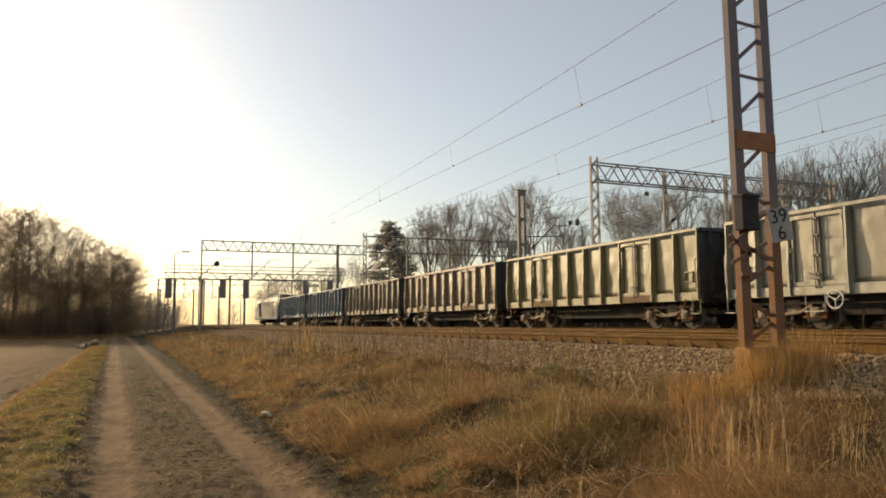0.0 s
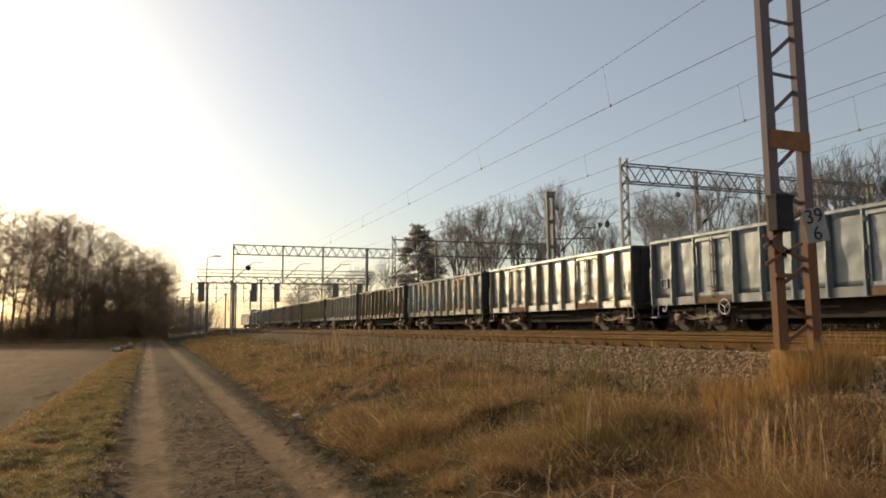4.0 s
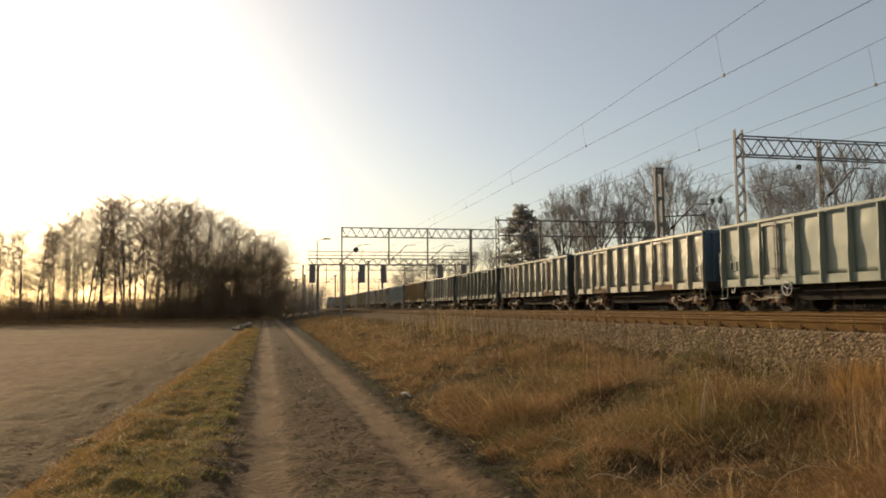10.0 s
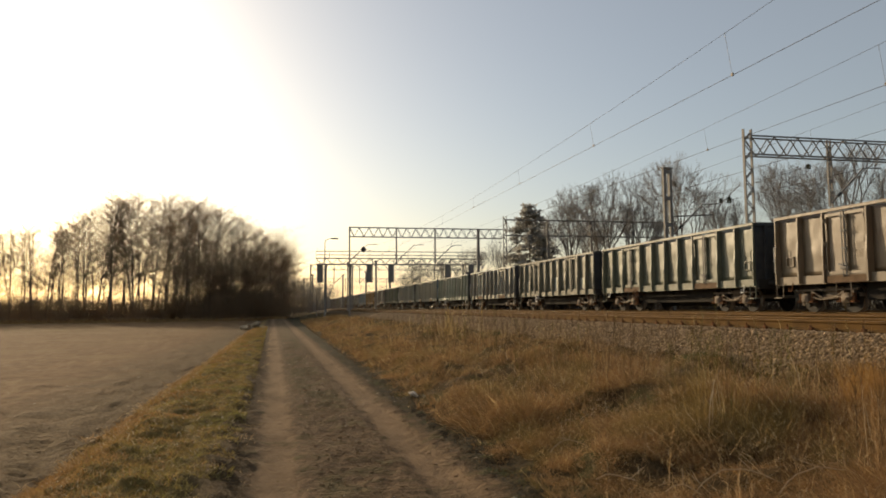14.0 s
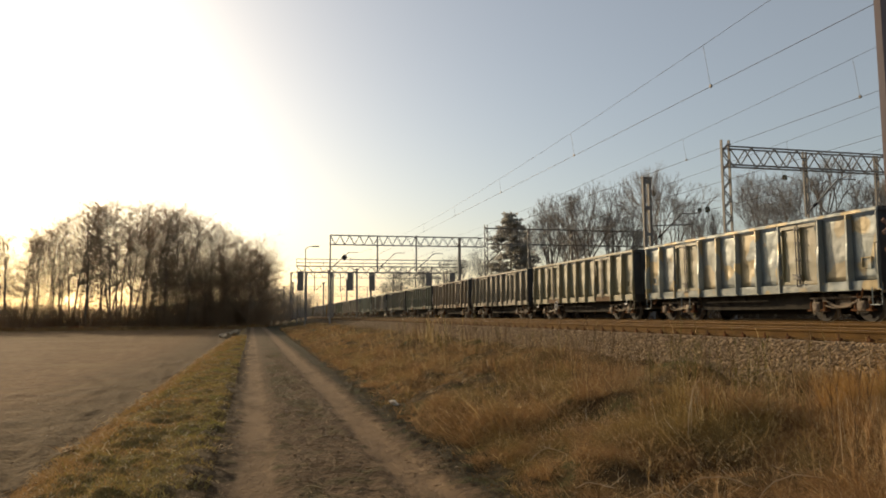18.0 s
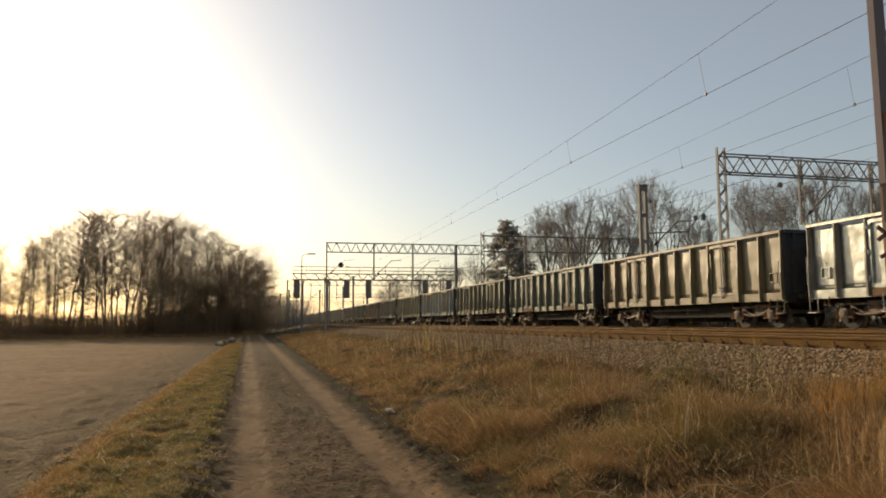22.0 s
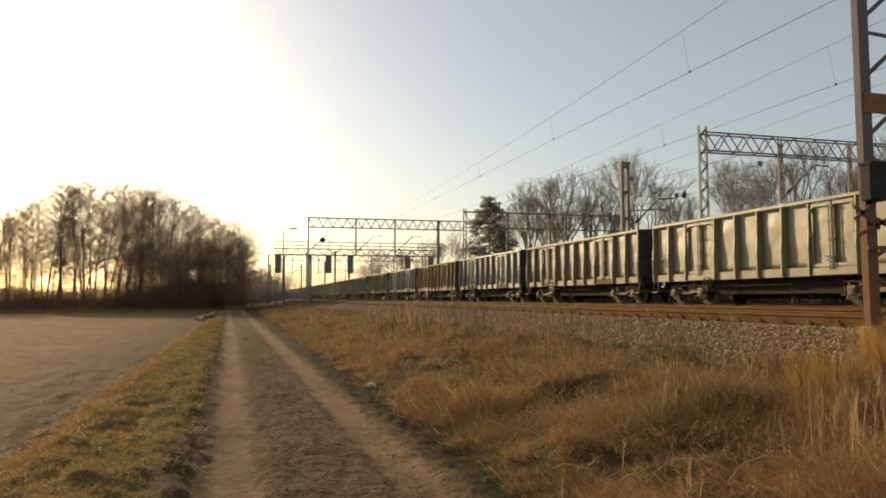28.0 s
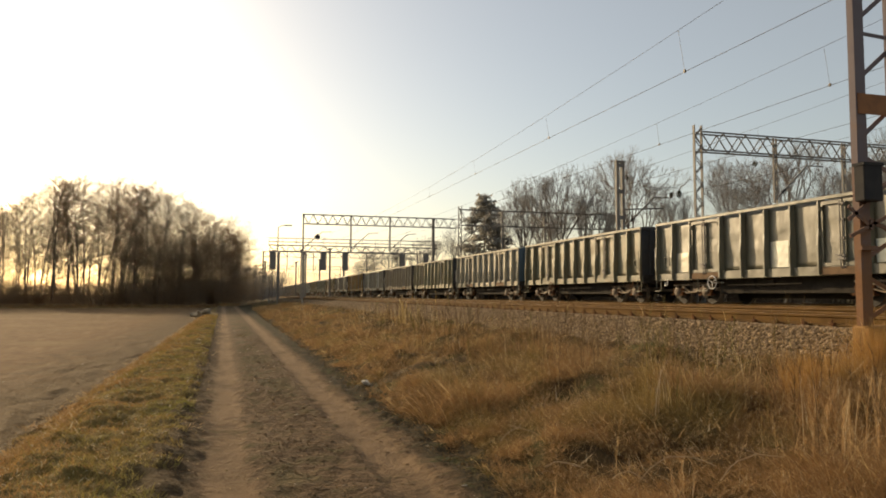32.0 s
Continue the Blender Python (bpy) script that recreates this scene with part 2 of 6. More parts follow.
def paint(name, base, second, rust=0.45, gloss=0.38, patch=0.0, patch_col=(0.6, 0.6, 0.6), dents=0.055, spec=0.8, metal=0.0):
    """Old wagon paint: dents, rust streaks that run down, dust at the seams and repainted patches."""
    k = Nodes(name)
    co = k.coords(23.0)
    tall = k.coords(23.0, (1.0, 6.0, 0.8))
    stain = k.noise(co, 1.6, 5.0)
    streak = k.noise(tall, 2.2, 5.0, 0.65)
    grain = k.noise(co, 35.0, 3.0)
    dent = k.noise(co, 1.9, 2.0, 0.4)
    col = k.mix(k.step(stain, 0.35, 0.68), base, second)
    if patch:
        col = k.mix(k.step(k.noise(co, 0.9, 1.0), 0.62 - 0.12 * patch, 0.66 - 0.12 * patch), col, patch_col)
    sheet = k.n("ObjectInfo").outputs["Random"]  # sheets were replaced and repainted at different times
    col = k.mix(k.math("MULTIPLY", k.step(sheet, 0.4, 0.95), 0.45), col, tuple(v * f for v, f in zip(base, (0.78, 0.66, 0.55))))
    rusty = k.step(k.math("ADD", k.math("MULTIPLY", streak, 0.7), k.math("MULTIPLY", grain, 0.3)), 0.70 - 0.22 * rust, 0.86 - 0.22 * rust)
    col = k.mix(k.math("MULTIPLY", rusty, 0.8), col, (0.17, 0.085, 0.04))
    rough = k.math("ADD", k.math("MULTIPLY", rusty, 0.3), k.math("ADD", gloss, k.math("MULTIPLY", grain, 0.12)))
    height = k.math("ADD", k.math("MULTIPLY", dent, 1.0), k.math("MULTIPLY", grain, 0.02))
    shine = k.math("MULTIPLY", k.math("SUBTRACT", 1.0, rusty), metal)
    return k.done(col, rough, shine, height, 0.32, dents, spec)


PAINTS = {
    "olive": paint("olive_paint", (0.168, 0.145, 0.060), (0.20, 0.168, 0.075), 0.5, 0.40),
    "brown": paint("brown_paint", (0.172, 0.118, 0.062), (0.205, 0.15, 0.088), 0.6, 0.40),
    "orange": paint("rust_orange_paint", (0.24, 0.142, 0.046), (0.25, 0.168, 0.064), 0.5, 0.5, 0.2, (0.22, 0.18, 0.085), spec=0.4),
    "green": paint("grey_green_paint", (0.100, 0.112, 0.073), (0.128, 0.131, 0.082), 0.4, 0.36),
    "silver": paint("bright_grey_paint", (0.43, 0.445, 0.42), (0.365, 0.38, 0.35), 0.25, 0.30, dents=0.10, spec=0.9, metal=0.75),
    "slate": paint("blue_grey_paint", (0.155, 0.185, 0.20), (0.20, 0.225, 0.225), 0.35, 0.33, dents=0.08, metal=0.2),
    "patched": paint("patched_grey_paint", (0.19, 0.22, 0.225), (0.25, 0.27, 0.255), 0.4, 0.28, 0.65, (0.37, 0.29, 0.16), dents=0.12, spec=0.8, metal=0.25),
    "dusty": paint("dusty_tan_grey_paint", (0.175, 0.142, 0.088), (0.195, 0.165, 0.11), 0.45, 0.38, dents=0.07),
    "ochre": paint("ochre_paint", (0.148, 0.114, 0.050), (0.172, 0.134, 0.064), 0.5, 0.38),
    "bleached": paint("bleached_grey_paint", (0.245, 0.238, 0.192), (0.285, 0.27, 0.215), 0.4, 0.35, dents=0.09, metal=0.25),
    "khaki": paint("khaki_paint", (0.215, 0.176, 0.078), (0.20, 0.195, 0.13), 0.45, 0.40),
    "pale": paint("pale_grey_green_paint", (0.215, 0.245, 0.195), (0.255, 0.27, 0.205), 0.35, 0.42, dents=0.05, spec=0.6),
    "sage": paint("sage_paint", (0.15, 0.148, 0.094), (0.19, 0.156, 0.082), 0.35, 0.42, 0.3, (0.15, 0.12, 0.06), dents=0.05, spec=0.6),
    "blue": paint("faded_blue_paint", (0.065, 0.115, 0.155), (0.09, 0.14, 0.17), 0.3, 0.42),
    "spotted": paint("grey_paint_with_white_patches", (0.122, 0.118, 0.080), (0.15, 0.138, 0.092), 0.4, 0.36, dents=0.08),
}

# duller, darker and rustier than the panels of the pale grey wagons
POST_PAINT = paint("dull_stanchion_paint", (0.25, 0.235, 0.195), (0.19, 0.165, 0.125), 0.65, 0.45, spec=0.4)


def ground_material():
    """Bare field, grassy verge, two sandy ruts, a green strip and the soil under the dry grass."""
    k = Nodes("ground_soil_and_grass")
    co = k.coords()
    sep = k.n("SeparateXYZ")
    k.l(co, sep.inputs[0])
    x, y = sep.outputs[0], sep.outputs[1]
    wob = k.math("MULTIPLY", k.math("SUBTRACT", k.noise(co, 0.9, 5.0, 0.6), 0.5), 0.9)
    fine = k.noise(co, 14.0, 6.0, 0.65)
    mid = k.noise(co, 2.6, 5.0, 0.6)
    big = k.noise(co, 0.18, 4.0)
    axis = k.math("SUBTRACT", 0.84, k.math("MULTIPLY", k.math("MINIMUM", y, 120.0), 0.012))
    off = k.math("SUBTRACT", x, axis)
    u = k.math("ADD", off, k.math("MULTIPLY", wob, 0.45))
    furrow = k.noise(k.coords(0, (1.6, 0.25, 1.0)), 2.2, 5.0)
    field = k.mix(k.step(mid, 0.35, 0.65), (0.205, 0.119, 0.053), (0.148, 0.085, 0.038))
    field = k.mix(k.step(furrow, 0.5, 0.75), field, (0.225, 0.139, 0.063))
    field = k.mix(k.step(big, 0.5, 0.7), field, (0.21, 0.133, 0.058))
    field = k.mix(k.math("MULTIPLY", k.step(k.math("ADD", x, k.math("MULTIPLY", wob, 4.0)), -6.5, -3.0), 0.7), field, k.mix(k.step(fine, 0.4, 0.65), (0.075, 0.052, 0.026), (0.15, 0.105, 0.05)))
    grass = k.mix(k.step(mid, 0.35, 0.62), (0.22, 0.148, 0.050), (0.14, 0.105, 0.034))
    grass = k.mix(k.step(fine, 0.5, 0.75), grass, (0.24, 0.165, 0.062))
    sand = k.mix(fine, (0.255, 0.167, 0.094), (0.185, 0.121, 0.067))
    sand = k.mix(k.step(mid, 0.5, 0.75), sand, (0.185, 0.12, 0.066))
    grit = k.noise(k.coords(0, (1.0, 2.2, 1.0)), 9.0, 6.0, 0.7)
    crown = k.mix(k.step(grit, 0.40, 0.62), (0.092, 0.059, 0.032), (0.17, 0.109, 0.060))
    crown = k.mix(k.step(mid, 0.5, 0.7), crown, (0.085, 0.066, 0.026))
    turf = k.step(k.noise(k.coords(0, (1.0, 0.55, 1.0)), 0.75, 4.0, 0.6), 0.49, 0.57)  # trodden turf left between the ruts
    crown = k.mix(k.math("MULTIPLY", turf, k.step(k.math("ABSOLUTE", off), 0.5, 0.3)), crown, k.mix(k.step(fine, 0.4, 0.6), (0.062, 0.048, 0.020), (0.13, 0.094, 0.044)))
    # bank soil, darkened to put shade into the gaps between tufts
    slope = k.mix(k.step(mid, 0.4, 0.65), (0.065, 0.042, 0.018), (0.11, 0.068, 0.027))
    slope = k.mix(k.step(fine, 0.5, 0.8), slope, (0.05, 0.035, 0.016))
    slope = k.mix(k.step(k.noise(co, 0.7, 3.0), 0.48, 0.62), slope, (0.092, 0.084, 0.028))
    rag = k.math("ADD", k.math("ABSOLUTE", u), k.math("MULTIPLY", k.math("SUBTRACT", k.noise(k.coords(0, (1.0, 0.5, 1.0)), 4.5, 5.0, 0.65), 0.5), 0.42))
    rut = k.step(k.math("ABSOLUTE", k.math("SUBTRACT", rag, 0.79)), 0.29, 0.13)
    road = k.mix(k.math("MULTIPLY", rut, k.step(k.noise(k.coords(0, (1.0, 0.35, 1.0)), 1.7, 5.0), 0.22, 0.55)), crown, sand)
    c = k.mix(k.step(k.math("ADD", x, k.math("MULTIPLY", wob, 1.4)), -2.35, -2.1), field, grass)
    # brown verge foot, darkened for the shade of the overhanging turf
    edge = k.mix(k.step(fine, 0.45, 0.65), (0.08, 0.052, 0.026), (0.135, 0.090, 0.043))
    c = k.mix(k.step(u, -1.85, -1.28), c, edge)
    c = k.mix(k.step(u, -1.17, -1.02), c, road)
    litter = k.mix(k.step(fine, 0.42, 0.66), (0.030, 0.024, 0.012), (0.085, 0.058, 0.026))
    litter = k.mix(k.step(mid, 0.5, 0.66), litter, (0.055, 0.056, 0.018))
    c = k.mix(k.step(u, 1.06, 1.30), c, litter)
    c = k.mix(k.step(k.math("ADD", x, wob), 2.3, 2.9), c, slope)
    relief = k.math("ADD", fine, k.math("MULTIPLY", mid, 1.5))
    return k.done(c, 0.95, 0.0, relief, 0.9, 0.08, 0.1)


def ground_z(x, y):
    """Height of the ground: the road lies at 0, the railway bank rises beside it."""
    off = x - road_axis(y)
    z = 0.0
    ab = abs(abs(off) - 0.78)
    if abs(off) < 1.4:
        z -= 0.045 * (1 - ramp(ab, 0.1, 0.34))
    if x < 0 and off < -1.0:
        z += 0.10 * ramp(-off, 1.02, 1.45) * (1 - ramp(-x, 1.6, 2.3))
        z -= 0.22 * ramp(-x, 1.8, 2.7)
    bank = 0.05 * ramp(x, 2.2, 2.8) + 0.74 * clamp01((x - 2.6) / 4.8) ** 0.9 if x > 2.2 else 0.0
    z += bank
    if x > 7.4:
        z += 0.3 * ramp(x, 7.4, 8.5)
    if x > 30:
        z -= 1.0 * ramp(x, 30, 38)
    return z


# dark hollows in the bank: middle, half width, depth
HOLLOWS = ((6.4, 12.6, 0.42, 0.20), (4.2, 8.95, 0.30, 0.18), (3.45, 8.55, 0.34, 0.14), (4.75, 4.45, 0.42, 0.12), (6.35, 9.35, 0.26, 0.14), (3.6, 6.0, 0.26, 0.10))


def in_hollow(x, y, grow=1.0):
    """True for the feet that lie in one of the hollows."""
    inside = np.zeros(len(x), bool)
    for hx, hy, r, _ in HOLLOWS:
        inside |= np.hypot(x - hx, y - hy) < r * grow
    return inside


def ground_full(x, y):
    """The ground with its unevenness."""
    z = ground_z(x, y)
    if -40 < x < 8.5 and -6 < y < 80:
        off = abs(x - road_axis(y))
        amp = 0.035 if off < 1.2 or x < -2.6 else 0.075
        z += amp * noise.noise((x * 1.3, y * 0.9, 0.0)) + amp * 0.6 * noise.noise((x * 4.1, y * 3.3, 7.0))
        if -4 < x < 3.5 and y < 30:
            z += 0.028 * noise.noise((x * 9.0, y * 6.0, 2.0)) * (0.25 if 0.6 < off < 1.0 else 1.0)
        if -3.1 < x < -0.6:
            z += (0.10 * noise.noise((x * 1.3, y * 1.0, 3.0)) + 0.07 * noise.noise((x * 2.2, y * 4.2, 13.0))) * ramp(-x, 0.6, 1.3) * (1 - ramp(-x, 2.5, 3.1))
        if x < -2.3:
            z += (0.035 + 0.05 * (1 - ramp(-x, 3.6, 5.0))) * noise.noise((x * 2.6, y * 0.7, 23.0)) * ramp(-x, 2.3, 3.0) * (1 - ramp(-x, 6, 16))
        if 2.6 < x < 7.4:
            z += (0.22 * noise.noise((x * 0.75, y * 0.6, 11.0)) + 0.16 * noise.noise((x * 1.7, y * 1.3, 31.0))) * ramp(x, 2.6, 3.2) * (1 - ramp(x, 6.8, 7.4))
    if 2.6 < x < 7.4 and y < 16:
        for hx, hy, r, deep in HOLLOWS:
            z -= deep * math.exp(-((x - hx) ** 2 + (y - hy) ** 2) / (r * r))
    if 7.3 < x < 31:
        z = min(z, (0.70 + (x - 7.4) * 0.31 if x < 8.45 else 1.0))
    return z


def build_ground():
    xs = np.concatenate([[-3000, -1200, -500, -250, -120, -70, -45], np.arange(-30, -6, 1.5), np.arange(-6, -3.2, 0.12), np.arange(-3.2, 3.0, 0.055), np.arange(3.0, 9.0, 0.15), np.arange(9, 16, 1.0), np.arange(16, 48, 2.0), [60, 100, 200, 500, 1200, 3000]])
    ys = np.concatenate([[-600, -200, -60, -25, -10, -4], np.arange(0, 3.5, 0.5), np.arange(3.5, 13, 0.09), np.arange(13, 26, 0.22), np.arange(26, 60, 0.7), np.arange(60, 140, 3.0), [150, 180, 220, 300, 450, 700, 1200, 2200, 4500]])
    verts = []
    for y in ys:
        for x in xs:
            z = ground_full(x, y)
            verts.append((x, y, z))
    nx = len(xs)
    idx = np.arange(len(ys) * nx).reshape(len(ys), nx)
    quads = np.stack([idx[:-1, :-1], idx[:-1, 1:], idx[1:, 1:], idx[1:, :-1]], -1).reshape(-1, 4)
    me = soup("ground", np.array(verts), quads=quads)
    me.polygons.foreach_set("use_smooth", [True] * len(me.polygons))
    me.materials.append(ground_material())
    return tagged(new("ground", me), "flat field, sandy cart road and grassy railway bank", "ground", kind="structure")


ground = build_ground()

# ======== ballast and tracks ========
BALLAST = plain("ballast_bed", (0.13, 0.082, 0.038), (0.08, 0.052, 0.027), 0.95, 0.0, 2.0, 18.0, 0.0, 1.0, 0.05)
STONE_K = Nodes("ballast_stone")
isl = STONE_K.n("NewGeometry").outputs["Random Per Island"]
STONE = STONE_K.done(STONE_K.mix(isl, (0.47, 0.335, 0.195), (0.18, 0.118, 0.062)), 0.9, 0.0, None, spec=0.2)

BALLAST_TOP = 1.085
bed = Geo()
bed.prism([(7.35, 0.55), (7.4, 0.76), (8.45, 1.085), (8.68, 1.142), (31.0, 1.142), (33.0, 0.4), (33.0, 0.2), (7.35, 0.2)], -60, 700)
solid("ballast_bed", bed, BALLAST, "rust-stained grey crushed stone ballast under the tracks", "ballast", kind="structure")


def ballast_stones():
    rng = np.random.default_rng(5)
    n = 44000
    y = 3 + 62 * rng.random(n) ** 1.5
    x = 9.05 - 2.15 * rng.random(n) ** 1.15
    z = np.where(x < 7.4, [ground_full(a, b) for a, b in zip(x, y)], np.where(x < 8.68, 0.76 + (x - 7.4) * 0.30, 1.142)) + rng.random(n) * 0.02
    r = 0.015 + 0.022 * rng.random(n)
    base = np.array([(1, 0, 0), (-1, 0, 0), (0, 1, 0), (0, -1, 0), (0, 0, 1), (0, 0, -1)], float)
    tri = np.array([(0, 2, 4), (2, 1, 4), (1, 3, 4), (3, 0, 4), (2, 0, 5), (1, 2, 5), (3, 1, 5), (0, 3, 5)])
    d = base[None] * (0.65 + 0.7 * rng.random((n, 6, 1))) + 0.25 * (rng.random((n, 6, 3)) - 0.5)
    a = rng.random(n) * 6.28
    c, s = np.cos(a)[:, None], np.sin(a)[:, None]
    d = np.stack([d[..., 0] * c - d[..., 1] * s, d[..., 0] * s + d[..., 1] * c, d[..., 2] * 0.8], -1)
    v = d * r[:, None, None] + np.stack([x, y, z], -1)[:, None]
    f = tri[None] + 6 * np.arange(n)[:, None, None]
    me = soup("ballast_stones", v.reshape(-1, 3), tris=f.reshape(-1, 3))
    me.materials.append(STONE)
    tagged(new("ballast_stones", me), "loose rust-stained ballast stones on the shoulder", "ballast", kind="stuff")


ballast_stones()

# rail profile (half), x from the rail's middle, z from its top
RAIL_PROFILE = [(-0.075, -0.172), (0.075, -0.172), (0.075, -0.160), (0.012, -0.135), (0.010, -0.05), (0.036, -0.036), (0.036, -0.008), (0.030, -0.0), (-0.030, 0.0), (-0.036, -0.008), (-0.036, -0.036), (-0.010, -0.05), (-0.012, -0.135), (-0.075, -0.160)]
RAIL_PROFILE = RAIL_PROFILE[::-1]


def build_track(x, near):
    tr = thing("railway_track", "rusty railway track on wooden sleepers in ballast" if near else "railway track on wooden sleepers behind the nearest one", "railway track", group="tracks", kind="structure")
    for s in (-1, 1):
        rx = x + s * 0.7535
        rail = part("rail", Geo().prism([(rx + a, RAIL_Z + b) for a, b in RAIL_PROFILE], -60, 700), RAIL, tr)
        part("rail_head", Geo().box(rx - 0.026, rx + 0.026, -60, 700, RAIL_Z - 0.004, RAIL_Z + 0.002), POLISHED if x == TRAIN_X else RAIL_TOP, rail, "worn bright running surface")
    me = Geo().box(-1.3, 1.3, -0.13, 0.13, -0.15, 0.0, 0.012).mesh("sleeper")
    clip = Geo().box(-0.17, 0.17, -0.09, 0.09, 0.0, 0.022, 0.006)
    for sx in (-1, 1):
        clip.box(sx * 0.085 - 0.03, sx * 0.085 + 0.03, -0.045, 0.045, 0.022, 0.075, 0.01)
        clip.tube((sx * 0.1, 0, 0.07), (sx * 0.1, 0, 0.12), 0.018, n=6)
    clip = clip.mesh("rail_fastening")
    rest, rest_clip = Geo(), Geo()
    rng = random.Random(int(x * 10))
    for i in range(-10, 480 if near else 180):
        y = 14.71 - 0.6 * 16 + 0.6 * i
        dz, dy = rng.uniform(-0.008, 0.004), rng.uniform(-0.02, 0.02)
        if near and 0 <= i < 115:
            sl = part("sleeper", me, SLEEPER, tr)
            sl.location = (x + rng.uniform(-0.02, 0.02), y + dy, RAIL_Z - 0.192 + dz)
            for s in (-1, 1):
                fa = part("rail_fastening", clip, RUST, sl)
                fa.location = (s * 0.7535, 0, 0.0)
        else:
            rest.box(x - 1.3, x + 1.3, y - 0.13 + dy, y + 0.13 + dy, RAIL_Z - 0.34, RAIL_Z - 0.192 + dz)
    tagged(part("sleepers", rest, SLEEPER, tr), kind="stuff")


for i, x in enumerate(TRACKS):
    build_track(x, i == 0)

# ======== wires over the tracks ========
SUPPORTS = (-60.8, 6.95, 74.6, 142.3, 210.0, 280.0)


def build_wires():
    for j, (x, zc) in enumerate(((TRACKS[0], 6.93), (TRACKS[1], 6.96), (TRACKS[2], 7.1), (TRACKS[3], 7.1))):
        line = thing("overhead_line", "overhead contact line of thin dark wires with droppers", "overhead line", group="overhead lines")
        mess, cont = [], []
        for a, b in zip(SUPPORTS[:-1], SUPPORTS[1:]):
            mid, half = (a + b) / 2, (b - a) / 2
            for i in range(16):
                y = a + (b - a) * i / 16
                k = ((y - mid) / half) ** 2
                mess.append((x, y, zc + 0.5 + 0.8 * k))
        mess.append((x, SUPPORTS[-1], zc + 1.3))
        for i, y in enumerate(SUPPORTS):
            cont.append((x + (0.2 if i % 2 else -0.2), y, zc))
        part("messenger_wire", Geo().path(mess, 0.0055, 5), WIRE, line)
        part("contact_wire", Geo().path([(p[0], p[1], p[2]) for p in cont], 0.007, 5), WIRE, line)
        for a, b in zip(SUPPORTS[:3], SUPPORTS[1:4]):
            mid, half = (a + b) / 2, (b - a) / 2
            for i in range(1, 9):
                y = a + (b - a) * i / 9
                if y < -4:
                    continue
                k = ((y - mid) / half) ** 2
                side = (-0.2 + 0.4 * i / 9) * (1 if SUPPORTS.index(a) % 2 == 0 else -1)
                drop = part("dropper", Geo().tube((x, y, zc + 0.5 + 0.8 * k), (x + side, y, zc), 0.004, n=4), WIRE, line)
                part("clamp", Geo().box(x + side - 0.02, x + side + 0.02, y - 0.03, y + 0.03, zc - 0.02, zc + 0.05), WIRE, drop)


build_wires()


# ======== masts and gantries ========
def lattice_leg(g, x, y, z0, z1, w, d, step=0.8):
    """Two channels with lacing between them, along x."""
    for s in (-1, 1):
        g.box(x + s * w / 2 - 0.022, x + s * w / 2 + 0.022, y - d / 2, y + d / 2, z0, z1)
    z, k = z0 + 0.2, 1
    while z + step < z1:
        g.bar((x - k * w / 2, y - d / 2, z), (x + k * w / 2, y - d / 2, z + step), 0.05, 0.012, (0, 1, 0))
        g.bar((x - k * w / 2, y + d / 2, z), (x + k * w / 2, y + d / 2, z + step), 0.05, 0.012, (0, 1, 0))
        z, k = z + step, -k
    return g


def channel(xa, xb, y0, y1, z0, z1, t=0.012):
    """A steel channel standing upright: its web across x at y0, its flanges along y."""
    poly = [(xa, y0), (xb, y0), (xb, y1), (xb - t, y1), (xb - t, y0 + t), (xa + t, y0 + t), (xa + t, y1), (xa, y1)]
    return Geo().upright(poly, z0, z1)


